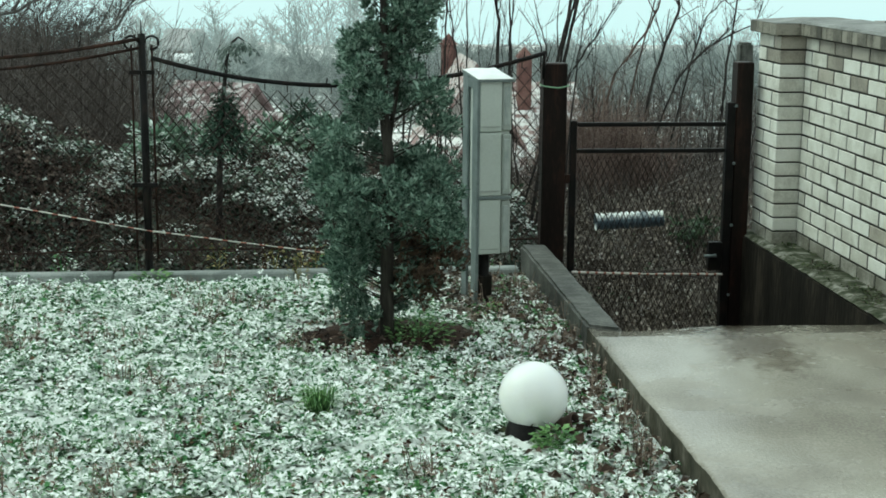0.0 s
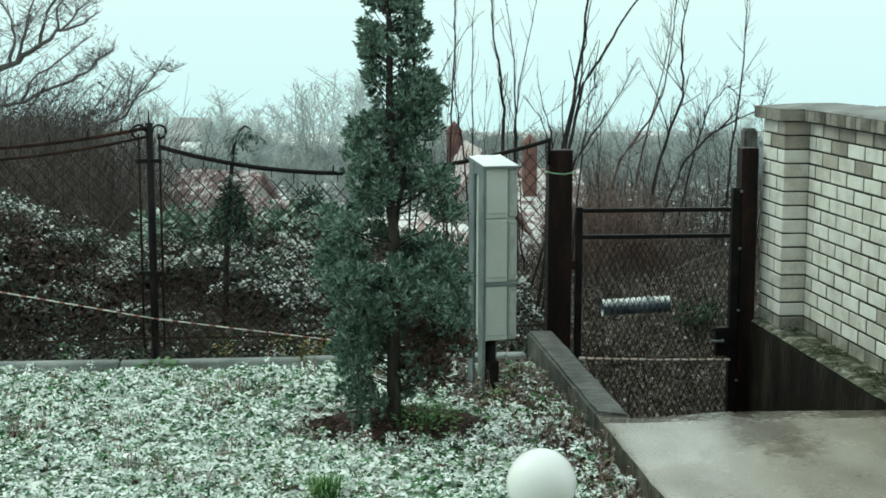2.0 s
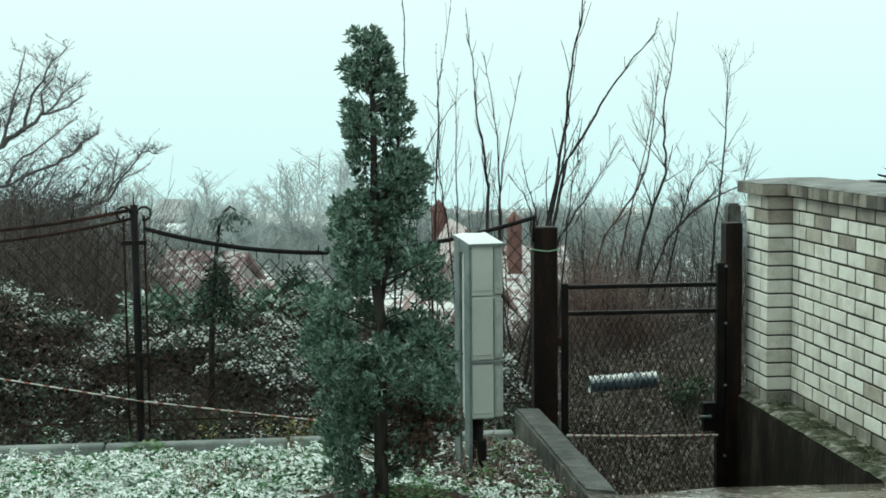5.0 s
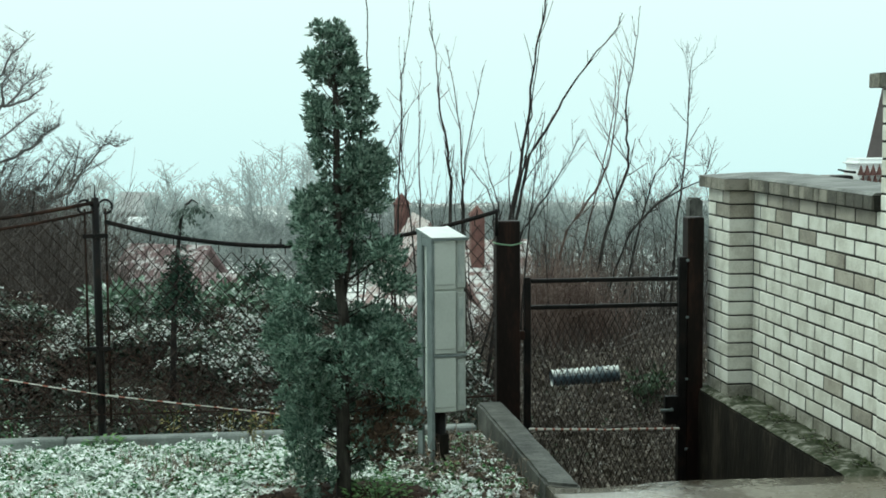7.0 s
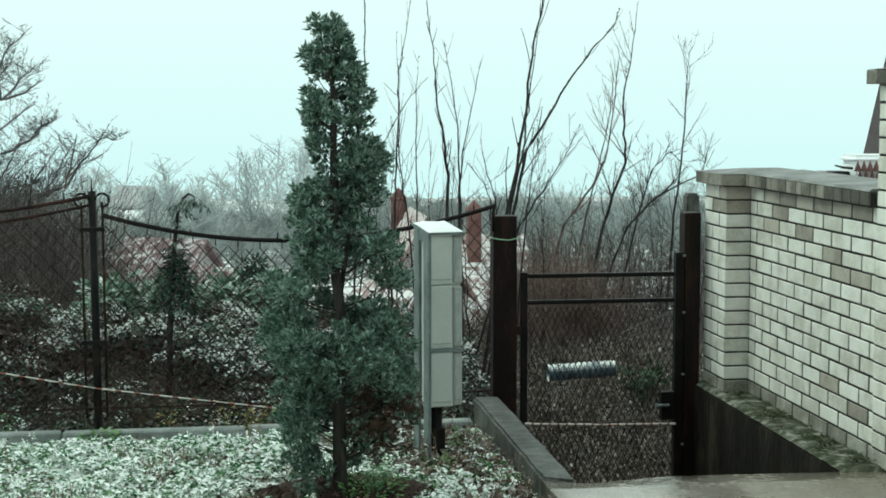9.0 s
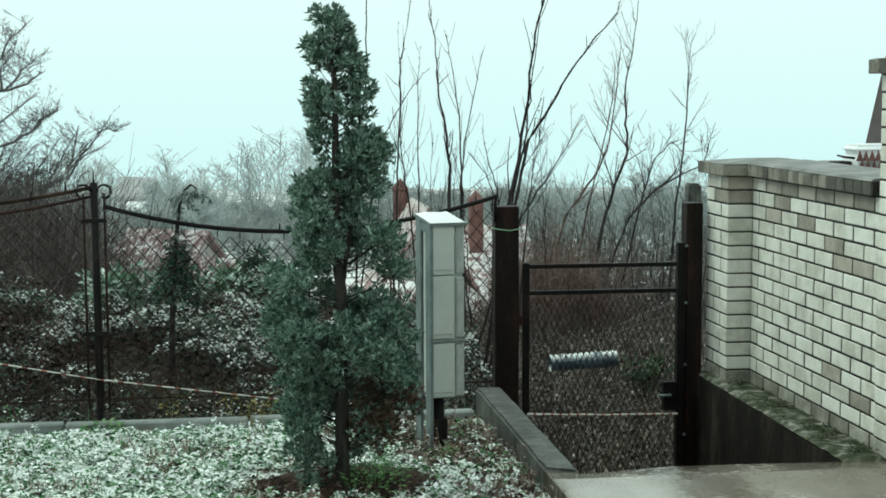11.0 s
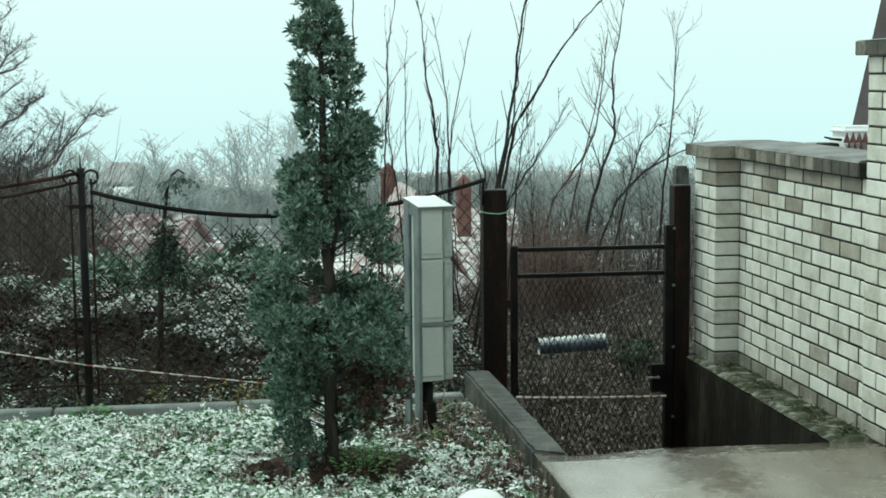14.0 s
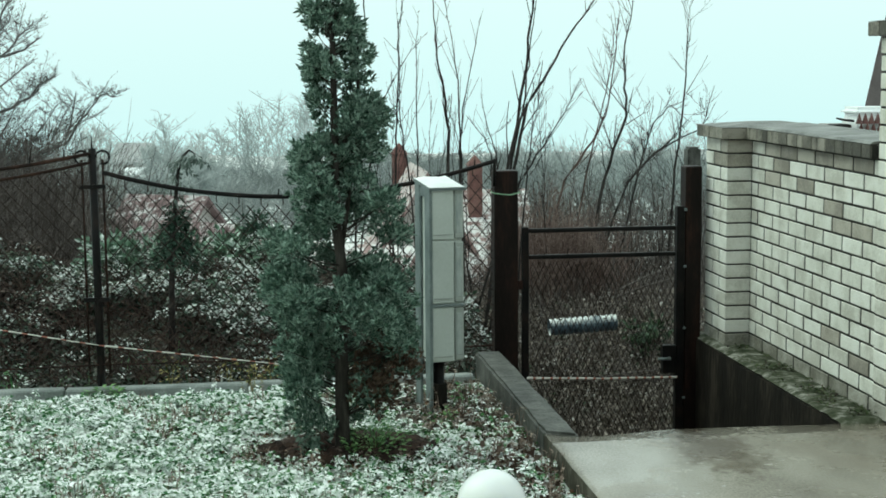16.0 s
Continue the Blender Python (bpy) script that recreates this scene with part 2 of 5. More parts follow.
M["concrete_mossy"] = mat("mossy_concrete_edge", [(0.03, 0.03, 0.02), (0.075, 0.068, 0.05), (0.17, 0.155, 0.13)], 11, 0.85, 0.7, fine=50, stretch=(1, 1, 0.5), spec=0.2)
M["kerb"] = mat("kerb_concrete", [(0.16, 0.18, 0.17), (0.26, 0.285, 0.27), (0.38, 0.4, 0.385)], 5, 0.7, 0.4)
M["brick"] = mat("white_silicate_brick", [(0.56, 0.54, 0.475), (0.73, 0.715, 0.645), (0.83, 0.82, 0.76)], 9, 0.8, 0.35, rand=0.3)
M["brick_damp"] = mat("damp_silicate_brick", [(0.16, 0.15, 0.12), (0.3, 0.285, 0.245), (0.46, 0.44, 0.39)], 9, 0.75, 0.3, rand=0.3)
M["brick_brown"] = mat("stained_silicate_brick", [(0.26, 0.235, 0.2), (0.38, 0.345, 0.29), (0.48, 0.44, 0.38)], 9, 0.85, 0.3, rand=0.4)
M["coping"] = mat("wet_coping_brick", [(0.07, 0.064, 0.052), (0.15, 0.137, 0.112), (0.3, 0.275, 0.23)], 8, 0.7, 0.4, rand=0.6)
M["cap"] = mat("wet_cap_mortar", [(0.08, 0.08, 0.072), (0.15, 0.15, 0.138), (0.26, 0.26, 0.245)], 6, 0.5, 0.5, fine=60)
M["mortar"] = mat("dark_grey_mortar", [(0.025, 0.024, 0.021), (0.045, 0.043, 0.039), (0.07, 0.066, 0.06)], 12, 0.95, 0.5, spec=0.1)
M["moss"] = mat("mossy_ledge", [(0.02, 0.03, 0.012), (0.07, 0.075, 0.05), (0.3, 0.29, 0.26)], 13, 0.9, 0.7, fine=45, spec=0.2)
M["ledge_green"] = mat("ledge_moss_tuft", [(0.03, 0.05, 0.018), (0.06, 0.085, 0.035), (0.11, 0.125, 0.07)], 12, 0.8, 0.2, rand=0.5, island=True, spec=0.2)
M["rust"] = mat("rusted_dark_steel", [(0.012, 0.008, 0.007), (0.028, 0.015, 0.012), (0.06, 0.028, 0.02)], 14, 0.6, 0.3, metal=0.3, spec=0.15)
M["black_steel"] = mat("black_painted_steel", [(0.005, 0.0045, 0.0045), (0.009, 0.008, 0.008), (0.02, 0.013, 0.011)], 10, 0.5, 0.2, spec=0.15)
M["post_paint"] = mat("dark_brown_painted_steel", [(0.007, 0.005, 0.004), (0.013, 0.008, 0.007), (0.03, 0.014, 0.01)], 9, 0.5, 0.25, stretch=(1, 1, 0.25), spec=0.15)
M["wire"] = mat("rusted_wire", [(0.015, 0.011, 0.01), (0.03, 0.02, 0.017), (0.05, 0.032, 0.026)], 30, 0.7, 0.0, spec=0.15)
M["grey_steel"] = mat("galvanised_steel", [(0.12, 0.15, 0.15), (0.17, 0.205, 0.205), (0.23, 0.265, 0.265)], 10, 0.55, 0.1, metal=0.2)
M["cabinet"] = mat("grey_cabinet_plastic", [(0.49, 0.53, 0.49), (0.54, 0.58, 0.54), (0.58, 0.62, 0.58)], 5, 0.5, 0.05)
M["cabinet_side"] = mat("grey_cabinet_side", [(0.34, 0.37, 0.34), (0.38, 0.41, 0.38), (0.42, 0.45, 0.42)], 5, 0.5, 0.05)
M["cabinet_glass"] = mat("weathered_clear_plastic", [(0.3, 0.34, 0.33), (0.4, 0.44, 0.42), (0.5, 0.54, 0.52)], 25, 0.25, 0.1, stretch=(1, 1, 0.3))
M["snow"] = mat("fresh_snow", [(0.8, 0.83, 0.84), (0.86, 0.88, 0.88), (0.9, 0.91, 0.91)], 12, 0.7, 0.5)
M["globe"] = mat("opal_globe", [(0.92, 0.9, 0.865), (0.95, 0.935, 0.9), (0.96, 0.95, 0.92)], 6, 0.25, 0.02, snow=0.9, snow_scale=5)
globe_shader = M["globe"].node_tree.nodes["Principled BSDF"]
globe_shader.inputs["Subsurface Weight"].default_value = 0.7
globe_shader.inputs["Subsurface Radius"].default_value = (0.12, 0.12, 0.11)
M["clay"] = mat("clay_pot", [(0.04, 0.025, 0.02), (0.08, 0.045, 0.035), (0.13, 0.08, 0.06)], 10, 0.8, 0.3)
M["tube"] = mat("blue_grey_plastic", [(0.05, 0.08, 0.11), (0.1, 0.15, 0.19), (0.16, 0.22, 0.26)], 8, 0.4, 0.1, snow=0.9, snow_scale=9)
M["tape_white"] = mat("tape_white", [(0.55, 0.52, 0.47), (0.72, 0.69, 0.63)], 20, 0.5, 0.1)
M["tape_red"] = mat("tape_red", [(0.3, 0.09, 0.06), (0.42, 0.15, 0.11)], 20, 0.5, 0.1)
M["green_cord"] = mat("green_cord", [(0.2, 0.35, 0.22), (0.3, 0.45, 0.3)], 30, 0.7, 0.1)
M["roof_red"] = mat("snowy_red_tiles", [(0.2, 0.11, 0.1), (0.3, 0.2, 0.19), (0.4, 0.3, 0.285)], 1.5, 0.85, 0.2, fine=12, snow=0.72, snow_scale=3.5, snow_most=0.65)
# brown roof tone lightened and greyed to carry haze
M["roof_dark"] = mat("haze_brown_roof", [(0.1, 0.082, 0.08), (0.14, 0.118, 0.115), (0.18, 0.155, 0.15)], 3, 0.8, 0.3)
# far roof: mist grey painted into its colour
M["roof_far"] = mat("haze_grey_roof", [(0.3, 0.3, 0.3), (0.4, 0.4, 0.4), (0.55, 0.55, 0.55)], 1, 0.9, 0.1)
M["roof_tile"] = mat("wet_red_tiles", [(0.12, 0.07, 0.072), (0.18, 0.115, 0.118), (0.26, 0.19, 0.19)], 1.5, 0.85, 0.2, fine=12, snow=0.42, snow_scale=3, snow_most=0.35)
M["chimney"] = mat("red_chimney_brick", [(0.1, 0.045, 0.04), (0.15, 0.07, 0.062), (0.22, 0.12, 0.1)], 3, 0.9, 0.2, fine=20)
M["plaster"] = mat("pale_plaster", [(0.3, 0.27, 0.26), (0.38, 0.35, 0.335), (0.45, 0.42, 0.4)], 1, 0.9, 0.1)
M["field"] = mat("winter_hillside", [(0.09, 0.085, 0.075), (0.15, 0.14, 0.13), (0.24, 0.24, 0.23)], 0.5, 0.95, 0.2, fine=6, snow=0.5, snow_scale=0.8)
M["glass_dark"] = mat("dark_window", [(0.03, 0.035, 0.04), (0.06, 0.065, 0.07)], 1, 0.15, 0.0)


# ---- building helpers ----
class Acc:
    """Collects vertices and faces for one mesh."""

    def __init__(self):
        self.v, self.f = [], []

    def tube(self, pts, r0, r1, sides=4, cap=True):
        pts = [Vector(p) for p in pts]
        start = len(self.v)
        last = len(pts) - 1
        for i, p in enumerate(pts):
            d = (pts[min(i + 1, last)] - pts[max(i - 1, 0)])
            d = d.normalized() if d.length > 1e-9 else Vector((0, 0, 1))
            a = d.cross(Vector((0, 0, 1)) if abs(d.z) < 0.9 else Vector((1, 0, 0))).normalized()
            b = d.cross(a)
            r = r0 + (r1 - r0) * i / max(last, 1)
            for k in range(sides):
                w = 2 * math.pi * k / sides
                self.v.append(tuple(p + (a * math.cos(w) + b * math.sin(w)) * r))
        for i in range(last):
            for k in range(sides):
                k2 = (k + 1) % sides
                q = start + i * sides
                self.f.append((q + k, q + k2, q + sides + k2, q + sides + k))
        if cap:
            self.f.append(tuple(start + k for k in range(sides))[::-1])
            self.f.append(tuple(start + last * sides + k for k in range(sides)))

    def leaf(self, p, direction, up, length, width, fold=0.15):
        """A leaf of four triangles, folded along its middle."""
        d = direction.normalized()
        s = d.cross(up)
        s = s.normalized() if s.length > 1e-6 else Vector((1, 0, 0))
        u = s.cross(d)
        k = len(self.v)
        mid = p + d * (length * 0.5)
        for q in (p, mid + s * (width / 2) + u * (fold * width), p + d * length - u * (fold * width), mid - s * (width / 2) + u * (fold * width), mid):
            self.v.append(tuple(q))
        self.f += [(k, k + 1, k + 4), (k + 1, k + 2, k + 4), (k + 2, k + 3, k + 4), (k + 3, k, k + 4)]

    def blade(self, p, tip, width):
        p, tip = Vector(p), Vector(tip)
        s = (tip - p).cross(Vector((random.uniform(-1, 1), random.uniform(-1, 1), random.uniform(-1, 1))))
        s = s.normalized() * (width / 2) if s.length > 1e-6 else Vector((width / 2, 0, 0))
        m = p.lerp(tip, 0.55)
        k = len(self.v)
        self.v += [tuple(p), tuple(m + s), tuple(tip), tuple(m - s)]
        self.f.append((k, k + 1, k + 2, k + 3))

    def box(self, x0, x1, y0, y1, z0, z1):
        k = len(self.v)
        self.v += [(x, y, z) for z in (z0, z1) for x, y in ((x0, y0), (x1, y0), (x1, y1), (x0, y1))]
        self.f += [tuple(k + i for i in q) for q in ((3, 2, 1, 0), (4, 5, 6, 7), (0, 1, 5, 4), (1, 2, 6, 5), (2, 3, 7, 6), (3, 0, 4, 7))]

    def mesh(self, name):
        me = bpy.data.meshes.new(name)
        me.from_pydata(self.v, [], self.f)
        me.update()
        return me


def finish(name, me, material, parent=None, label="", smooth=False):
    if material and not me.materials:
        me.materials.append(material)
    if smooth:
        me.polygons.foreach_set("use_smooth", [True] * len(me.polygons))
    ob = new(name, me)
    if parent:
        ob.parent = parent
    if label:
        ob["label"] = label
    return ob


def part(name, shape, material, parent=None, label="", smooth=False):
    if isinstance(shape, Acc):
        me = shape.mesh(name)
    else:
        me = bpy.data.meshes.new(name)
        shape.to_mesh(me)
        shape.free()
    return finish(name, me, material, parent, label, smooth)


def rounded(sx, sy, sz, r=0.004, seg=1, centre=(0, 0, 0)):
    """A box of that size with bevelled edges."""
    bm = bmesh.new()
    bmesh.ops.create_cube(bm, size=1.0, matrix=Matrix.Translation(centre) @ Matrix.Diagonal((sx, sy, sz, 1)))
    if r:
        bmesh.ops.bevel(bm, geom=bm.edges[:], offset=r, segments=seg, affect="EDGES")
    return bm


def span(x0, x1, y0, y1, z0, z1, r=0.004, seg=1):
    return rounded(x1 - x0, y1 - y0, z1 - z0, r, seg, ((x0 + x1) / 2, (y0 + y1) / 2, (z0 + z1) / 2))


def empty(name, at, label, category, group="", kind=""):
    ob = new(name)
    ob.location = at
    ob.empty_display_size = 0.1
    return tagged(ob, label, category, group, kind)


def under(ob, parent):
    """Hang a part built in world places under a thing that stands elsewhere."""
    ob.parent = parent
    ob.matrix_parent_inverse = Matrix.Translation(parent.location).inverted()
    return ob


def smoothstep(a, b, x):
    t = min(1, max(0, (x - a) / (b - a)))
    return t * t * (3 - 2 * t)


# ---- ground ----
LAWN = -0.11
SLAB_X = 1.32


def height(x, y):
    """The lie of the land: a lawn, a sunk way to the gate, a bank behind the fence, then the valley."""
    n = noise.noise(Vector((x * 0.9, y * 0.9, 0.3)))
    lawn = LAWN + 0.012 * n - 0.018 * smoothstep(7.55, 7.95, y)
    if y < 8.6 and x < 1.38:
        z = lawn - 0.1 * smoothstep(8.1, 8.5, y)
    elif y < 8.6:
        z = -0.85
    else:
        side = smoothstep(0.9, 1.6, x)
        foot = -0.21 * (1 - side) - 0.85 * side
        crest = (-0.02 + 0.13 * smoothstep(-0.9, -1.6, x)) * (1 - side) - 0.28 * side
        z = foot + (crest - foot) * smoothstep(8.6 - 0.1 * (1 - side), 9.7 + 2.3 * side, y) + (0.06 + 0.06 * (1 - side)) * n
        z -= 1.6 * smoothstep(11.6, 15, y) + 6.5 * smoothstep(14, 60, y) + 4 * smoothstep(60, 220, y) + 0.066 * max(0.0, y - 220)
    return z


def lines(lo, hi, step, far):
    out = list(np.arange(lo, hi + step / 2, step))
    s = step
    a = lo
    while a > -far:
        s *= 1.35
        a -= s
        out.insert(0, a)
    s, a = step, hi
    while a < far:
        s *= 1.35
        a += s
        out.append(a)
    return [float(v) for v in out]


def relief(x, y):
    """Clumps of low leaves, a hand's width across."""
    return 0.02 * noise.noise(Vector((x * 8, y * 8, 1))) + 0.014 * noise.noise(Vector((x * 19, y * 19, 5))) + 0.008 * noise.noise(Vector((x * 43, y * 43, 9)))


xs = [v for v in lines(-2.0, 1.33, 0.014, 3000) if v <= 1.33] + [v for v in lines(1.37, 3.0, 0.04, 3000) if v >= 1.37]
ys = [v for v in lines(4.2, 8.08, 0.014, 3500) if v <= 8.08] + [v for v in lines(8.12, 12.6, 0.04, 3500) if v >= 8.12]
ground = Acc()
for y in ys:
    for x in xs:
        z = height(x, y)
        if -2.6 < x < 1.3 and 3.5 < y < 8.2:
            z += relief(x, y)
        ground.v.append((x, y, z))
W = len(xs)
ground.f = [(j * W + i, j * W + i + 1, (j + 1) * W + i + 1, (j + 1) * W + i) for j in range(len(ys) - 1) for i in range(W - 1)]
g = part("ground", ground, M["soil"], smooth=True)
g.data.materials.append(M["field"])
g.data.materials.append(M["bank"])
for p in g.data.polygons:
    c = p.center
    p.material_index = 1 if c.y > 13 or abs(c.x) > 12 else (2 if c.y > 8.25 or (c.x > 1.38 and c.y > 6.3) else 0)
tagged(g, "lawn dusted with wet snow, falling to a winter valley", "ground", kind="structure")

# ---- concrete: slab, low wall, ledge, kerb ----
slab = Acc()
SX = [SLAB_X + (7.5 - SLAB_X) * (i / 44) ** 1.5 for i in range(45)]
SY = [-1.2 + 1.2 * j / 4 for j in range(4)] + [0.05 * j for j in range(int(6.2 / 0.05) + 1)]
for j, y in enumerate(SY + [6.3]):
    for i, x in enumerate(SX):
        edge = (6.4 - 0.57 * (x - SLAB_X) if x < 1.46 else 6.32 + 0.07 * smoothstep(1.46, 1.9, x) - 0.02 * smoothstep(2.2, 2.6, x)) + 0.006 * noise.noise(Vector((x * 6, 0, 0)))
        xx = x + (0.006 * noise.noise(Vector((0.5, y * 4, 2))) + 0.004 * noise.noise(Vector((0.5, y * 17, 2))) if i == 0 else 0)
        yy = edge if j == len(SY) else y
        slab.v.append((xx, yy, 0.003 * noise.noise(Vector((x * 2, y * 2, 6))) - (0.008 if i == 0 or j == len(SY) else 0)))
NX, NY = len(SX), len(SY) + 1
slab.f = [(j * NX + i, j * NX + i + 1, (j + 1) * NX + i + 1, (j + 1) * NX + i) for j in range(NY - 1) for i in range(NX - 1)]
tops = len(slab.f)
k0 = len(slab.v)
slab.v += [(slab.v[j * NX][0] + 0.004, slab.v[j * NX][1], -0.3) for j in range(NY)]
slab.f += [(j * NX, (j + 1) * NX, k0 + j + 1, k0 + j) for j in range(NY - 1)]
k1 = len(slab.v)
slab.v += [(slab.v[(NY - 1) * NX + i][0], slab.v[(NY - 1) * NX + i][1] + 0.006, -0.95) for i in range(NX)]
slab.f += [((NY - 1) * NX + i, (NY - 1) * NX + i + 1, k1 + i + 1, k1 + i) for i in range(NX - 1)]
drive = part("pavement_slab", slab, M["concrete"])
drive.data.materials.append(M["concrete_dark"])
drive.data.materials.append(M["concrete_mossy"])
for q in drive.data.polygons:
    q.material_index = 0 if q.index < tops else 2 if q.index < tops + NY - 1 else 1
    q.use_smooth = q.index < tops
tagged(drive, "wet grey concrete slab with darker patches", "pavement", kind="structure")
bmx = span(SLAB_X, SLAB_X + 0.138, 6.33, 8.23, -1.0, 0.006, 0.012, 2)
bmesh.ops.bisect_plane(bmx, geom=bmx.verts[:] + bmx.edges[:] + bmx.faces[:], plane_co=(0, 0, -0.12), plane_no=(0, 0, 1))
for k in range(1, 60):
    bmesh.ops.bisect_plane(bmx, geom=bmx.verts[:] + bmx.edges[:] + bmx.faces[:], plane_co=(0, 6.33 + 1.9 * k / 60, 0), plane_no=(0, 1, 0))
for v in bmx.verts:
    if v.co.z > -0.5:
        q = Vector((v.co.x * 9, v.co.y * 9, v.co.z * 9))
        v.co += noise.noise_vector(q) * 0.004 + noise.noise_vector(q * 3) * 0.0025 + Vector((0, 0.57 * (SLAB_X + 0.138 - v.co.x) * (1 - smoothstep(6.33, 6.7, v.co.y)), 0))
tagged(part("low_wall", bmx, M["concrete_old"]), "low weathered concrete wall along the way to the gate", "low wall", kind="structure")
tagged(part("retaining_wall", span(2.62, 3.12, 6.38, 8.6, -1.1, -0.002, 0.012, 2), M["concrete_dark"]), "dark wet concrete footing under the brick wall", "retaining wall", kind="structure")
ledge = Acc()
LN, LM = 60, 8
for j in range(LN + 1):
    for i in range(LM + 1):
        x, y = 2.624 + 0.22 * i / LM, 6.33 + 2.24 * j / LN
        ledge.v.append((x, y, 0.002 + 0.012 * max(0, noise.noise(Vector((x * 14, y * 14, 3)))) + (0.006 if 0 < i < LM else -0.006) - 0.03 * (j == 0)))
ledge.f = [(j * (LM + 1) + i, j * (LM + 1) + i + 1, (j + 1) * (LM + 1) + i + 1, (j + 1) * (LM + 1) + i) for j in range(LN) for i in range(LM)]
tagged(part("ledge_moss", ledge, M["moss"], smooth=True), "mossy dirt and old leaves on the ledge", "moss", kind="stuff")
tuftlets, chips = Acc(), Acc()
for _ in range(1500):
    x, y = 2.64 + 0.17 * random.random() ** 0.7, random.uniform(6.42, 8.1)
    if noise.noise(Vector((x * 9, y * 5, 4))) < 0.02:
        continue
    w = random.uniform(0, 6.283)
    acc = tuftlets if random.random() < 0.75 else chips
    acc.leaf(Vector((x, y, 0.008 + 0.012 * random.random())), Vector((math.cos(w), math.sin(w), random.uniform(0, 0.9))), Vector((0, 0, 1)), random.uniform(0.012, 0.026), 0.011)
tagged(part("ledge_tufts", tuftlets, M["ledge_green"]), "green moss tufts along the foot of the brick wall", "moss", kind="stuff")
tagged(part("ledge_litter", chips, M["litter"]), "pale leaf scraps and grit on the ledge", "leaf litter", kind="stuff")
kerb = empty("kerb", (-0.6, 8.08, LAWN), "pale concrete kerb strip under the fence", "kerb", kind="structure")
for i, (a, b) in enumerate(((-6.2, -4.6), (-4.59, -2.9), (-2.89, -0.83), (-0.82, 0.1), (0.11, 1.28))):
    y = 8.03 - 0.012 * (i == 3)
    under(part("kerb_stone", span(a, b, y - 0.03, y + 0.05, LAWN - 0.12, LAWN + 0.034 - 0.001 * (i % 2), 0.008, 1), M["kerb"]), kerb)

# an unseen house wall, added to darken faces turned towards the camera
back_block = Acc()
back_block.box(-7, 7, -2.4, -1.2, -0.5, 5.8)
tagged(part("unseen_house_wall", back_block, M["plaster"]), "unseen plastered wall added behind the viewer to block skylight", "wall", kind="structure")

# ---- fence ----
def fence_y(x):
    return 8.13 + 0.3 * smoothstep(-0.6, 1.5, x)


def rail_z(x):
    """The sagging top rail between post and gate post."""
    t = (x - 0.42) / 1.05
    return 0.86 + 0.16 * t * t


def rail_left(x, low=0.0):
    t = (x + 1.75) / 1.1
    return 1.0 + 0.115 * t * t - low * (0.045 + 0.02 * (1 - t))


fence = empty("fence", (-0.65, 8.15, LAWN - 0.05), "rusty dark chain-link fence with sagging top rails", "fence")


def fp(name, shape, material, label="", smooth=False):
    return under(part(name, shape, material, None, label, smooth), fence)


def post(x, y, top):
    a = Acc()
    a.tube([(x, y, LAWN - 0.25), (x - 0.004, y, 0.5), (x - 0.01, y, top)], 0.021, 0.021, 8)
    a.tube([(x - 0.01, y, top), (x - 0.011, y, top + 0.07)], 0.005, 0.002, 5)
    return a


fp("fence_post", post(-0.65, 8.15, 1.135), M["black_steel"], smooth=True)
fp("fence_post", post(-2.85, 8.15, 1.135), M["black_steel"], smooth=True)
for side in (-1, 1):
    a = Acc()
    cx = -0.66 + side * 0.052
    a.tube([(cx + side * 0.034 * math.cos(w) , 8.14, 1.09 + 0.034 * math.sin(w)) for w in np.linspace(-0.6 * math.pi, math.pi, 14)], 0.007, 0.006, 5)
    fp("scroll", a, M["black_steel"], smooth=True)
    a = Acc()
    a.tube([(cx, 8.14, 1.08), (cx + 0.004, 8.14, LAWN + 0.08)], 0.0065, 0.0065, 5)
    fp("panel_upright", a, M["rust"], "rusty upright rod of the mesh panel", True)
    for z in (0.93, 0.35):
        a = Acc()
        a.box(min(cx - side * 0.05, cx + side * 0.012), max(cx - side * 0.05, cx + side * 0.012), 8.125, 8.15, z, z + 0.022)
        fp("clamp", a, M["black_steel"])
xr = np.linspace(-0.61, 1.465, 26)
a = Acc()
a.tube([(x, fence_y(x), rail_z(x)) for x in xr], 0.013, 0.013, 6)
fp("top_rail", a, M["black_steel"], smooth=True)
a = Acc()
a.tube([(1.463, 8.43, 1.03), (1.463, 8.44, 0.88)], 0.01, 0.01, 6)
fp("rail_end", a, M["black_steel"], smooth=True)
xl = np.linspace(-2.83, -0.67, 24)
for low in (0, 1):
    a = Acc()
    a.tube([(x, 8.13, rail_left(x, low)) for x in xl], 0.009 if low else 0.011, 0.009 if low else 0.011, 6)
    fp("top_rail", a, M["rust"], smooth=True)
for x in (-2.2, -1.9, -1.6, -1.35, -1.16, -0.97, -0.8, 0.28, 1.0, 1.35):
    a = Acc()
    z = rail_left(x) if x < -0.6 else rail_z(x)
    a.tube([(x, fence_y(x) - 0.005, z), (x + 0.004, fence_y(x) - 0.005, z + 0.042)], 0.005, 0.003, 4)
    fp("spike", a, M["black_steel"])
for x in np.arange(-0.5, 1.4, 0.115):
    a = Acc()
    a.tube([(x, fence_y(x), rail_z(x)), (x, fence_y(x) - 0.004, rail_z(x) - 0.045)], 0.003, 0.003, 4)
    fp("tie_wire", a, M["wire"])


def link_mesh(x0, x1, bottom, top, yy, dx, slope, r):
    """Diamond wire mesh between two uprights, under a curved top."""
    a = Acc()
    tall = max(top(x0), top(x1), top((x0 + x1) / 2)) - bottom
    reach = tall / slope
    for sign in (1, -1):
        c = x0 - reach - dx
        while c < x1 + reach + dx:
            pts = []
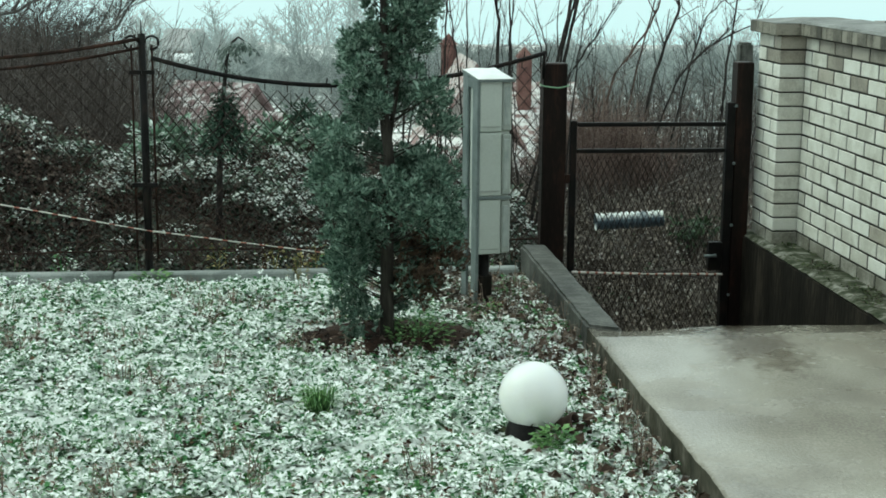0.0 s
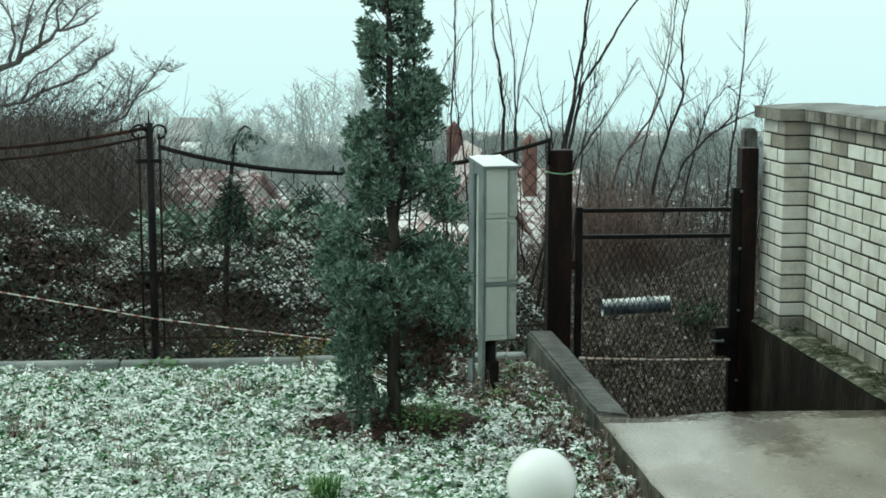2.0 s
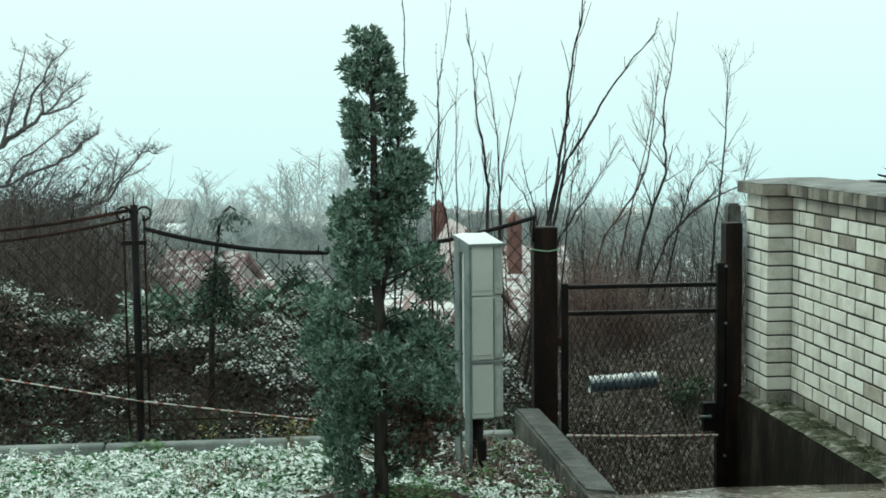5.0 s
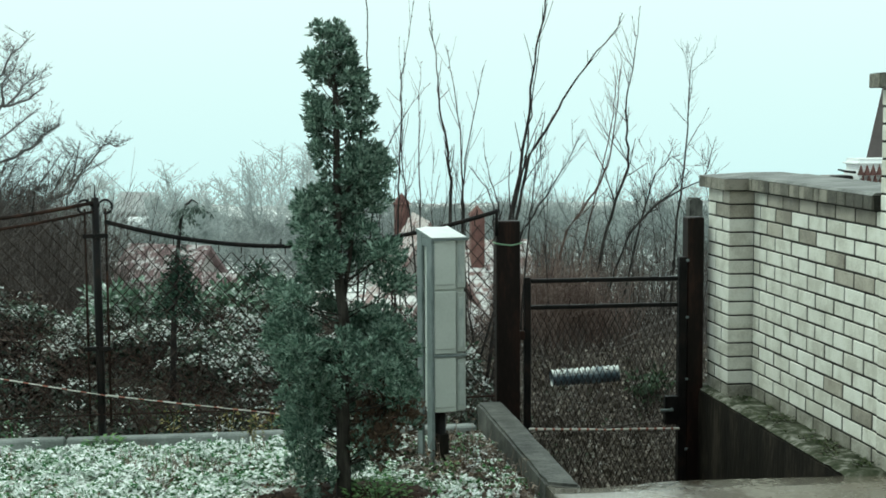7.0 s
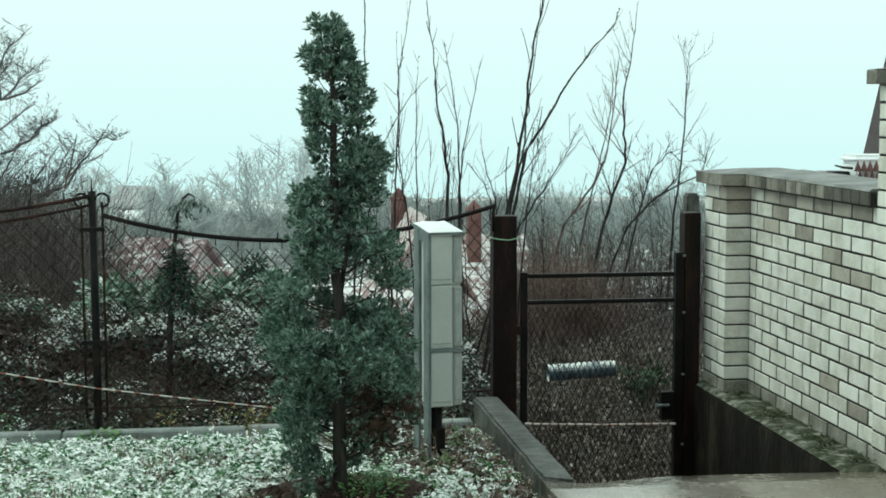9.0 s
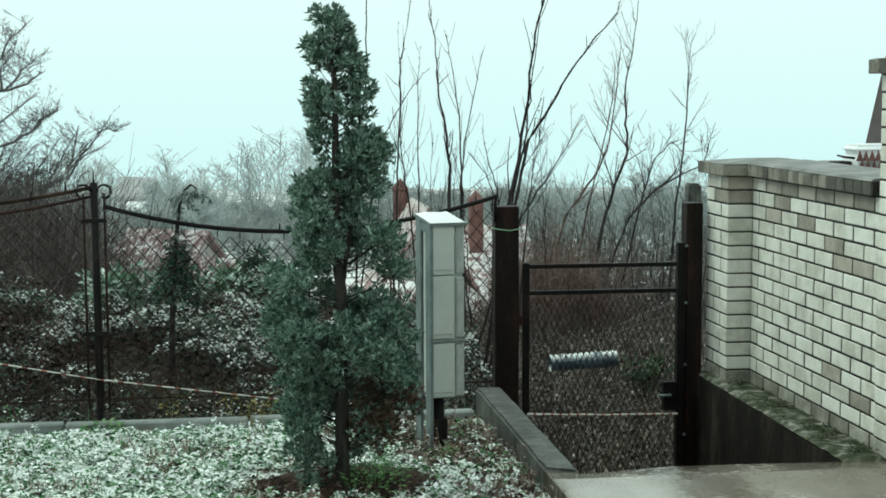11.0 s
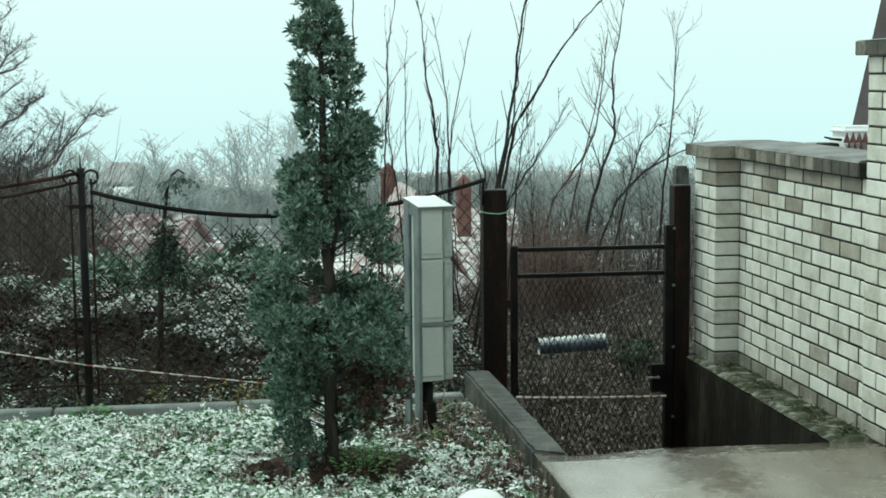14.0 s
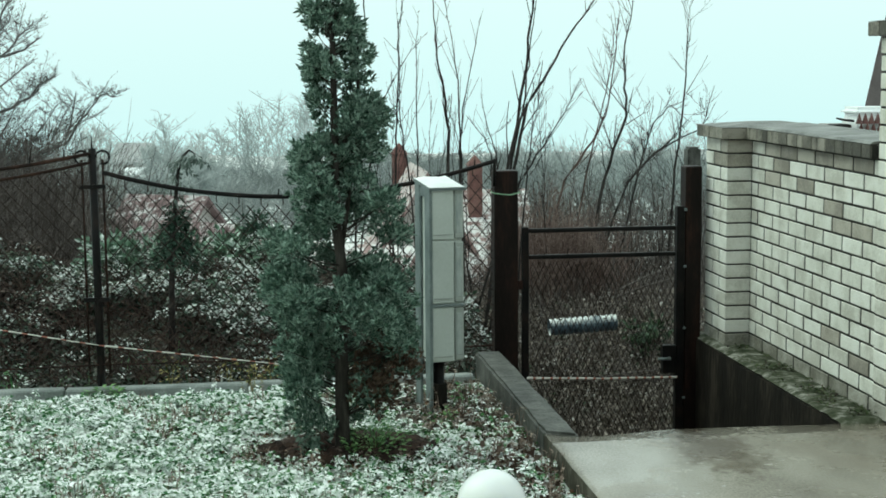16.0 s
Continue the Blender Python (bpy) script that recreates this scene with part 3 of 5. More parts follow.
            for k in range(61):
                z = bottom + tall * k / 60
                x = c + sign * (z - bottom) / slope
                if x0 <= x <= x1 and z <= top(x):
                    pts.append((x, yy(x) + sign * 0.002, z))
            if len(pts) > 1:
                a.tube([pts[0], pts[len(pts) // 2], pts[-1]], r, r, 3, False)
            c += dx
    return a


fp("wire_mesh", link_mesh(-0.6, 1.46, LAWN + 0.06, lambda x: rail_z(x) - 0.04, fence_y, 0.074, 1.15, 0.0028), M["wire"], "rusty diamond wire mesh")
fp("wire_mesh", link_mesh(-2.83, -0.71, LAWN + 0.06, lambda x: rail_left(x, 1), lambda x: 8.13, 0.074, 1.15, 0.0024), M["wire"], "rusty diamond wire mesh")
for z in (0.02, ):
    a = Acc()
    a.tube([(-2.83, 8.13, z - 0.04), (-0.7, 8.13, z), (0.4, fence_y(0.4), z - 0.03), (1.45, fence_y(1.45), z - 0.02)], 0.005, 0.005, 5)
    fp("bottom_wire", a, M["rust"])


def tape(pts, label, stripe, r):
    """A barrier tape twisted into a rope, red and white by turns."""
    pts = [Vector(p) for p in pts]
    thing = empty("barrier_tape", pts[0], label, "barrier tape")
    total = sum((b - a).length for a, b in zip(pts, pts[1:]))
    red, white = Acc(), Acc()
    s, i, k, acc0 = 0.0, 0, 0, 0.0
    def at(d):
        for a, b in zip(pts, pts[1:]):
            L = (b - a).length
            if d <= L:
                return a.lerp(b, d / L)
            d -= L
        return pts[-1]
    while s < total:
        e = min(total, s + stripe * (0.62 if k % 2 else 1.4))
        w = r * random.uniform(0.75, 1.25)
        (red if k % 2 else white).tube([at(s), at((s + e) / 2) + Vector((0, 0, random.uniform(-0.001, 0.001))), at(e)], w, w * random.uniform(0.7, 1.1), 5)
        s, k = e, k + 1
    tagged(under(part("red_stripes", red, M["tape_red"]), thing), kind="stuff")
    tagged(under(part("white_stripes", white, M["tape_white"]), thing), kind="stuff")
    return thing


tape([(-3.2, 8.1, 0.6), (-2.3, 8.1, 0.45), (-1.39, 8.1, 0.272), (-0.66, 8.1, 0.13), (-0.1, 8.1, 0.05), (0.49, 8.14, -0.04), (1.0, 8.3, -0.08)], "red and white barrier tape tied along the fence", 0.048, 0.0037)
tape([(1.64, 8.42, -0.192), (2.05, 8.41, -0.206), (2.5, 8.42, -0.216)], "red and white barrier tape stretched across the gate", 0.024, 0.0075)

# ---- gate ----
for x0, x1, top, label in ((1.467, 1.6, 0.96, "broad dark brown steel gate post tied with a cord"), (2.55, 2.645, 0.966, "dark brown steel gate post beside the brick pillar")):
    gp = part("gate_post", span(x0, x1, 8.46, 8.46 + 0.11, -1.0, top, 0.006, 1), M["post_paint"])
    tagged(gp, label, "gate post", "gate posts")
op = span(2.77, 2.85, 9.15, 9.25, -1.0, 1.03, 0.012, 2)
tagged(part("old_post", op, M["concrete_old"]), "old grey weathered post behind the gate", "post")
a = Acc()
a.tube([(1.462, 8.455, 0.84), (1.5, 8.452, 0.833), (1.55, 8.452, 0.828), (1.606, 8.455, 0.84), (1.606, 8.575, 0.84), (1.462, 8.575, 0.84), (1.462, 8.455, 0.84)], 0.004, 0.004, 5)
tagged(part("cord", a, M["green_cord"]), "pale green cord tied round the gate post", "cord")
gate = empty("gate", (1.66, 8.47, -0.8), "black steel garden gate with wire mesh infill", "gate")


def gpart(name, shape, material, label="", smooth=False):
    return under(part(name, shape, material, None, label, smooth), gate)


gpart("stile", span(1.625, 1.662, 8.47, 8.51, -0.78, 0.645, 0.004), M["black_steel"])
gpart("stile", span(2.502, 2.548, 8.455, 8.51, -0.8, 0.745, 0.004), M["black_steel"])
gpart("gate_rail", span(1.662, 2.502, 8.475, 8.505, 0.612, 0.635, 0.004), M["black_steel"])
gpart("gate_rail", span(1.662, 2.502, 8.475, 8.505, 0.465, 0.488, 0.004), M["black_steel"])
gpart("gate_rail", span(1.662, 2.502, 8.475, 8.505, -0.78, -0.755, 0.004), M["black_steel"])
gpart("gate_mesh", link_mesh(1.663, 2.501, -0.755, lambda x: 0.468, lambda x: 8.474, 0.0335, 2.1, 0.002), M["wire"], "fine diamond wire mesh")
for z in (0.3, -0.5):
    gpart("hinge", span(1.598, 1.627, 8.465, 8.49, z, z + 0.05, 0.003), M["rust"])
for x in (1.75, 1.88, 2.02, 2.15, 2.27, 2.4):
    a = Acc()
    a.tube([(x, 8.475, 0.487), (x + 0.004, 8.475, 0.53 if x > 1.8 else 0.51)], 0.003, 0.002, 4)
    gpart("wire_end", a, M["wire"])
lock = gpart("lock_box", span(2.425, 2.503, 8.45, 8.5, -0.2, -0.04, 0.004), M["black_steel"], "black steel lock box")
h = Acc()
h.tube([(2.46, 8.455, -0.112), (2.46, 8.425, -0.112), (2.39, 8.415, -0.108)], 0.009, 0.008, 8)
hob = part("handle", h, M["grey_steel"], None, "worn pale metal lever", True)
hob.parent = lock
for z in (0.72, 0.4, 0.05, -0.35):
    gpart("bolt", span(2.54, 2.556, 8.448, 8.462, z, z + 0.014, 0.002), M["grey_steel"])

# corrugated tube on the gate
tb = Acc()
SEG, TL = 20, 0.385
prof = []
for i in range(13):
    s = i / 13 * TL
    prof += [(s, 0.048), (s + TL / 39, 0.048), (s + TL / 26, 0.042), (s + TL / 15.5, 0.042)]
prof.append((TL, 0.046))
for s, r in prof:
    for k in range(SEG):
        w = 2 * math.pi * k / SEG
        tb.v.append((s, r * math.cos(w), r * math.sin(w)))
for i in range(len(prof) - 1):
    for k in range(SEG):
        tb.f.append((i * SEG + k, i * SEG + (k + 1) % SEG, (i + 1) * SEG + (k + 1) % SEG, (i + 1) * SEG + k))
tubeob = part("corrugated_tube", tb, M["tube"])
tubeob.matrix_world = pose(1.795, 8.56, 0.065, 0, -2.6, 0)
tagged(tubeob, "blue-grey corrugated plastic tube fixed behind the gate mesh, snow on top", "tube")
for x in (1.85, 2.1):
    a = Acc()
    a.tube([(x, 8.56, 0.11), (x, 8.475, 0.12)], 0.003, 0.003, 4)
    under(part("tie_wire", a, M["wire"]), gate)

# ---- meter cabinet ----
cab = empty("meter_cabinet", (1.035, 7.25, LAWN), "grey-green three-part meter cabinet in a steel frame, snow on its roof", "meter cabinet")
cab.rotation_euler = (0, 0, radians(9))


def cpart(name, shape, material, label="", smooth=False, parent=None):
    return part(name, shape, material, parent or cab, label, smooth)


CZ = -LAWN  # heights below are above the slab's level
def cs(x0, x1, y0, y1, z0, z1, r=0.003):
    return span(x0, x1, y0, y1, z0 + CZ, z1 + CZ, r)


cpart("body", cs(-0.074, 0.074, 0.02, 0.248, 0.15, 0.965), M["cabinet"])
for z0, z1 in ((0.732, 0.974), (0.428, 0.7275), (0.15, 0.412)):
    cpart("door", cs(-0.078, 0.03, 0.0, 0.022, z0, z1, 0.005), M["cabinet"])
    cpart("door_edge", cs(0.034, 0.079, 0.004, 0.026, z0 + 0.004, z1 - 0.006, 0.006), M["cabinet_side"])
    cpart("glazing_strip", cs(0.042, 0.07, 0.001, 0.008, z0 + 0.03, z1 - 0.03, 0.003), M["cabinet_glass"], "grey weathered viewing strip")
    cpart("door_lip", cs(-0.07, 0.022, -0.003, 0.003, z0 + 0.022, z0 + 0.029, 0.001), M["cabinet_side"])
cpart("seam_strip", cs(-0.079, 0.08, -0.004, 0.01, 0.4135, 0.4265, 0.002), M["grey_steel"], "dark grey strip at the seam between the doors")
cpart("upright", cs(-0.09, -0.076, 0.0, 0.085, -0.16, 0.972), M["grey_steel"], "galvanised flat steel upright")
cpart("upright", cs(-0.09, -0.076, 0.17, 0.25, -0.16, 0.99), M["grey_steel"], "galvanised flat steel upright")
cpart("side_rail", cs(-0.088, -0.077, 0.085, 0.17, 0.93, 0.975), M["grey_steel"])
rf = Acc()
for x0, x1 in ((-0.092, 0.084),):
    rf.v += [(x, y, z + CZ) for x, y, z in ((x0, -0.01, 0.966), (x1, -0.01, 0.966), (x1, 0.262, 0.992), (x0, 0.262, 0.992), (x0, -0.01, 0.979), (x1, -0.01, 0.979), (x1, 0.262, 1.006), (x0, 0.262, 1.006))]
rf.f = [(3, 2, 1, 0), (4, 5, 6, 7), (0, 1, 5, 4), (1, 2, 6, 5), (2, 3, 7, 6), (3, 0, 4, 7)]
cpart("roof", rf, M["grey_steel"], "sloping grey steel roof")
sn = Acc()
SN = 12
for j in range(SN + 1):
    for i in range(SN + 1):
        u, v = i / SN, j / SN
        edge = min(u, 1 - u, v, 1 - v)
        wob = 0.003 * noise.noise(Vector((u * 5, v * 5, 2)))
        sn.v.append((-0.09 + 0.17 * u + wob, -0.008 + 0.268 * v + wob, CZ + 0.98 + 0.027 * v + 0.013 * min(1, edge * 6) + 2 * wob * min(1, edge * 6)))
sn.f = [(j * (SN + 1) + i, j * (SN + 1) + i + 1, (j + 1) * (SN + 1) + i + 1, (j + 1) * (SN + 1) + i) for j in range(SN) for i in range(SN)]
cpart("snow_cap", sn, M["snow"], "thin layer of snow", True)
a = Acc()
a.tube([(-0.03, 0.08, CZ + 0.15), (-0.03, 0.08, CZ - 0.2)], 0.03, 0.03, 10)
cpart("cable_duct", a, M["black_steel"], "black cable duct", True)
cpart("socket_post", cs(-0.06, 0.01, 0.05, 0.12, -0.2, 0.04, 0.008), M["concrete_dark"], "dark wet concrete stub")

# ---- globe lamp ----
lamp = empty("garden_lamp", (0.905, 5.3, LAWN), "white opal globe garden lamp on a low dark base", "garden lamp")
bm = bmesh.new()
bmesh.ops.create_uvsphere(bm, u_segments=48, v_segments=28, radius=0.123, matrix=Matrix.Translation((0, 0, 0.136)))
part("globe", bm, M["globe"], lamp, "white opal globe dusted with snow", True)
a = Acc()
a.tube([(-0.02, -0.03, -0.06), (-0.018, -0.025, -0.02), (-0.012, -0.012, 0.02), (-0.005, 0, 0.05)], 0.1, 0.075, 20)
part("base", a, M["black_steel"], lamp, "dark plastic base", True)
pot = Acc()
rings = [(0.032, 0.0), (0.045, 0.07), (0.05, 0.07), (0.05, 0.085), (0.043, 0.085), (0.038, 0.02)]
for r, z in rings:
    pot.v += [(r * math.cos(2 * math.pi * k / 18), r * math.sin(2 * math.pi * k / 18), z) for k in range(18)]
for i in range(len(rings) - 1):
    pot.f += [(i * 18 + k, i * 18 + (k + 1) % 18, (i + 1) * 18 + (k + 1) % 18, (i + 1) * 18 + k) for k in range(18)]
pot.f += [tuple(range(18))[::-1], tuple(len(rings) * 18 - 18 + k for k in range(18))]
po = part("flower_pot", pot, M["clay"], smooth=False)
po.matrix_world = pose(1.0, 5.31, LAWN + 0.015, 70, 0, 60) @ Matrix.Diagonal((0.8, 0.8, 0.8, 1))
tagged(po, "small brown clay flower pot tipped over beside the lamp", "flower pot")

# ---- conifer ----
R = random.Random(7)
TX, TY = 0.478, 6.58
# height, reach to the left and to the right of the stem
OUTLINE = ((-0.09, 0.2, 0.05), (-0.03, 0.24, 0.09), (0.07, 0.27, 0.15), (0.13, 0.29, 0.2), (0.2, 0.285, 0.31), (0.26, 0.26, 0.345), (0.34, 0.21, 0.35), (0.43, 0.22, 0.35), (0.5, 0.32, 0.33), (0.6, 0.36, 0.27),
           (0.73, 0.375, 0.24), (0.8, 0.32, 0.285), (0.91, 0.19, 0.32), (0.99, 0.21, 0.29), (1.04, 0.21, 0.23), (1.1, 0.23, 0.14), (1.15, 0.21, 0.185), (1.21, 0.17, 0.22), (1.28, 0.1, 0.24), (1.34, 0.1, 0.245),
           (1.4, 0.125, 0.21), (1.45, 0.1, 0.13), (1.5, 0.145, 0.155), (1.57, 0.15, 0.18), (1.62, 0.11, 0.19), (1.69, 0.115, 0.15), (1.75, 0.12, 0.11), (1.84, 0.085, 0.13), (1.9, 0.05, 0.06), (1.95, 0.02, 0.03))


def reach(z):
    for (z0, l0, r0), (z1, l1, r1) in zip(OUTLINE, OUTLINE[1:]):
        if z <= z1:
            t = max(0, (z - z0) / (z1 - z0))
            return l0 + (l1 - l0) * t, r0 + (r1 - r0) * t
    return 0.02, 0.03


def stem(z):
    return Vector((TX + 0.014 * math.exp(-((z - 0.6) / 0.14) ** 2) - 0.016 * smoothstep(0.7, 0.95, z) - 0.035 * smoothstep(1.6, 1.94, z), TY, z))


conifer = empty("conifer", (TX, TY, LAWN), "slender blue-green juniper tree standing in bare mulch", "tree")
a = Acc()
a.tube([stem(z) if z > LAWN else Vector((TX, TY, z)) for z in np.linspace(-0.16, 1.86, 30)], 0.034, 0.009, 9)
under(part("trunk", a, M["trunk"], None, "", True), conifer)
a = Acc()
a.tube([stem(0.75), stem(0.95) + Vector((0.05, 0.01, 0)), stem(1.3) + Vector((0.095, 0.01, 0)), stem(1.5) + Vector((0.105, 0.01, 0)), stem(1.72) + Vector((0.115, 0.01, 0))], 0.013, 0.004, 6)
under(part("side_leader", a, M["trunk"], None, "", True), conifer)
limbs, green, dry = Acc(), Acc(), Acc()


def tuft_of_scales(acc, p, d, size, n):
    """A rosette of scale-leaf twiglets that fans out from one point."""
    for _ in range(n):
        v = (d + Vector((R.gauss(0, 0.55), R.gauss(0, 0.55), R.gauss(0.05, 0.5)))).normalized()
        L = size * R.uniform(0.55, 1.1)
        base = p + v * (L * R.uniform(-0.25, 0.15))
        acc.blade(base, base + v * L, L * R.uniform(0.2, 0.34))


def lobe(c, size, root, brown=False):
    """A rounded spray: a limb from the stem, and rosettes thickest on its outer and upper side."""
    limbs.tube([root, root.lerp(c, 0.55) + Vector((R.gauss(0, 0.008), R.gauss(0, 0.008), -0.015)), c], 0.0032, 0.0014, 4, False)
    out = (c - root).normalized()
    squash = Vector((R.uniform(0.85, 1.25), R.uniform(0.85, 1.2), R.uniform(0.75, 1.15)))
    for _ in range(int(56 * (size / 0.06) ** 1.7)):
        v = Vector((R.gauss(0, 1), R.gauss(0, 1), R.gauss(0.25, 1))).normalized()
        if v.z < -0.35 and R.random() < 0.6:
            continue
        p = c + Vector((v.x * squash.x, v.y * squash.y, v.z * squash.z)) * (size * R.random() ** 0.4)
        acc = dry if brown and R.random() < 0.75 else green
        tuft_of_scales(acc, p, (v * 0.8 + out * 0.35 + Vector((0, 0, 0.45))).normalized(), R.uniform(0.02, 0.04), 11)


def clear(x, z):
    """Gaps in the crown through which one sees the stem and what lies behind."""
    dx = x - stem(z).x
    return 0.015 < dx < 0.2 and 0.68 < z < 0.9 or -0.1 < dx < -0.02 and 1.24 < z < 1.33 or -0.085 < dx < 0.0 and 1.62 < z < 1.7 or 0.025 < dx < 0.07 and 1.42 < z < 1.68 or -0.12 < dx < 0.0 and 0.14 < z < 0.3


rise_z = -0.07
while rise_z < 1.93:
    z = rise_z
    rise_z += 0.042
    left, right = reach(z)
    for side, far in ((-1, left), (1, right)):
        thin = 0.55 if z < 0.12 and side > 0 else 0.3 if z < 0.2 else 0.26 if z < 1.0 else 0.14
        if R.random() < thin:
            continue
        size = min(0.09, max(0.036, 0.4 * far)) * R.uniform(0.65, 1.25)
        spots = [max(0.0, far - 0.012 - size * R.uniform(1.0, 1.25))]
        if far > 0.1:
            spots.append(far * R.uniform(0.25, 0.62))
        if far > 0.22:
            spots.append(far * R.uniform(0.45, 0.75))
        for q in spots:
            zz = z + R.gauss(0, 0.018)
            x = stem(zz).x + side * q
            if clear(x, zz) or abs(x - stem(zz).x) < 0.07 and zz < 0.36:
                continue
            c = Vector((x, TY + R.uniform(-0.35, 0.6) * min(left, right), zz))
            root = stem(max(LAWN + 0.03, zz - 0.05 - q * R.uniform(0.2, 0.6)))
            lobe(c, size * (1.0 if q == spots[0] else 0.9), root, side > 0 and 0.15 < zz < 0.36 and q > 0.06)
    front = 0.0 if z < 0.36 else 0.9 if z < 0.62 else 0.45 if z < 0.8 else 0.6 if z < 1.0 else 0.3 if z < 1.12 else 0.35 if z < 1.72 else 0.9
    for _ in range(2 if z < 0.62 else 1):
        if R.random() < front:
            wide = min(left, right)
            x = stem(z).x + R.uniform(-0.75, 0.75) * (left if R.random() < 0.5 else right)
            if not clear(x, z):
                lobe(Vector((x, TY - wide * R.uniform(0.5, 0.9), z)), min(0.08, max(0.04, 0.3 * wide)) * R.uniform(0.85, 1.1), stem(max(LAWN, z - 0.1)))
    if R.random() < 0.6:
        lobe(Vector((stem(z).x + R.uniform(-0.6, 0.6) * min(left, right), TY + 0.7 * min(left, right), z)), min(0.07, max(0.03, 0.3 * right)), stem(max(LAWN, z - 0.08)))
tagged(under(part("limb_work", limbs, M["trunk"]), conifer), kind="stuff")
tagged(under(part("crown", green, M["conifer"]), conifer), kind="stuff")
tagged(under(part("dry_crown", dry, M["conifer_dry"], None, "browned dry sprays low in the crown"), conifer), kind="stuff")
mul = Acc()
K = 46
mul.v.append((0, 0, 0.055))
for j in range(1, 9):
    for k in range(K):
        w = 2 * math.pi * k / K
        r = (0.42 + 0.05 * noise.noise(Vector((math.cos(w) * 2, math.sin(w) * 2, 1)))) * j / 8
        x, y = r * math.cos(w), r * 0.72 * math.sin(w)
        mul.v.append((x, y, 0.055 * (1 - (j / 8) ** 2) - 0.008 * (j == 8) + 0.018 * noise.noise(Vector((x * 25, y * 25, 9)))))
mul.f = [(0, 1 + k, 1 + (k + 1) % K) for k in range(K)] + [(1 + (j - 1) * K + k, 1 + j * K + k, 1 + j * K + (k + 1) % K, 1 + (j - 1) * K + (k + 1) % K) for j in range(1, 8) for k in range(K)]
mo = part("mulch", mul, M["mulch"], smooth=True)
mo.location = (TX + 0.03, TY + 0.1, LAWN)
tagged(mo, "dark reddish-brown wet mulch round the juniper", "mulch", kind="structure")


# ---- low plants on the lawn ----
def carpet(name, material, count, area, size, keep, label, rise=0.0, tilt=0.55):
    a = Acc()
    x0, x1, y0, y1 = area
    for _ in range(count):
        x, y = R.uniform(x0, x1), R.uniform(y0, y1)
        if not keep(x, y):
            continue
        z = height(x, y) + (relief(x, y) if y < 8.05 else 0.0) + R.uniform(-0.004, 0.02) + rise * R.random()
        w = R.uniform(0, 6.283)
        d = Vector((math.cos(w), math.sin(w), R.gauss(0.1, tilt * 0.5)))
        up = Vector((R.gauss(0, tilt * 0.6), R.gauss(0, tilt * 0.6), 1))
        s = size * R.uniform(0.5, 1.3)
        a.leaf(Vector((x, y, z)), d, up, s, s * R.uniform(0.5, 0.95), R.uniform(0.0, 0.45))
    return tagged(part(name, a, material), label, "ground cover", kind="stuff")


def on_lawn(x, y):
    return x < SLAB_X - 0.01 and y < 7.93 and ((x - TX - 0.03) / 0.4) ** 2 + ((y - TY - 0.1) / 0.29) ** 2 > 1 and ((x - 0.895) / 0.15) ** 2 + ((y - 5.19) / 0.17) ** 2 > 1 and (x > -0.24 * y - 0.3)


def rough(x, y):
    """Weedy ground between cabinet and low wall, hardly snowed on."""
    return x > 0.95 and R.random() < 0.8 * (x - 0.95) or x > 0.8 and y > 6.95 and R.random() < 0.6 or (x > 1.12 and y > 6.3 and R.random() < 0.5)


def patch(x, y, s, o):
    return noise.noise(Vector((x * s, y * s, o)))


carpet("edge_leaves", M["litter_curled"], 1500, (0.85, 1.29, 4.3, 6.9), 0.042, lambda x, y: R.random() < (x - 0.8) * 2, "curled brown leaves along the slab", 0.03, 1.4)
carpet("cabinet_litter", M["path_litter"], 3200, (0.78, 1.29, 6.95, 8.0), 0.032, lambda x, y: R.random() < 0.8, "wet brown leaves and bare earth round the cabinet", 0.015, 0.9)
ro, hollow = Acc(), Acc()
for _ in range(21000):
    x, y = R.uniform(-2.1, SLAB_X - 0.02), R.uniform(4.2, 8.0)
    if not on_lawn(x, y) or rough(x, y) or patch(x, y, 5, 21) < -0.5 or patch(x, y, 2.6, 31) + 0.5 * patch(x, y, 11, 7) < -0.52:
        continue
    z = height(x, y) + relief(x, y)
    spread, w0 = R.uniform(0.01, 0.027), R.uniform(0, 6.283)
    clumpy = patch(x, y, 15, 5)
    lift = R.uniform(0.003, 0.016) + 0.09 * max(0.0, clumpy)
    leaves = hollow if clumpy < -0.08 and R.random() < 0.55 else ro
    for k in range(R.randint(4, 7)):
        w = w0 + k * 1.1 + R.gauss(0, 0.2)
        d = Vector((math.cos(w), math.sin(w), R.gauss(0.05, 0.3)))
        leaves.leaf(Vector((x, y, z + lift)) + d * (spread * R.uniform(0.0, 0.4)), d, Vector((R.gauss(0, 0.45), R.gauss(0, 0.45), 1)), spread * R.uniform(0.8, 1.6), spread * R.uniform(0.6, 1.0), R.uniform(-0.1, 0.45))
tagged(part("hollow_leaves", hollow, M["leaf_green"]), "dark green creeping leaves in the hollows of the lawn", "ground cover", kind="stuff")
tagged(part("snowy_leaves", ro, M["leaf_snow"]), "low creeping leaves half covered with snow", "ground cover", kind="stuff")
carpet("green_leaves", M["leaf_green"], 27000, (-2.2, SLAB_X, 4.1, 8.02), 0.022, lambda x, y: on_lawn(x, y) and patch(x, y, 2.2, 4) + 0.5 * patch(x, y, 9, 2) > 0.08, "green clover leaves showing through the snow", 0.008)
carpet("dead_leaves", M["leaf_dead"], 16000, (-2.2, SLAB_X, 4.1, 8.02), 0.024, lambda x, y: on_lawn(x, y) and (rough(x, y) or patch(x, y, 1.7, 11) > 0.05), "brown dead leaves scattered in the snow", 0.012, 0.9)
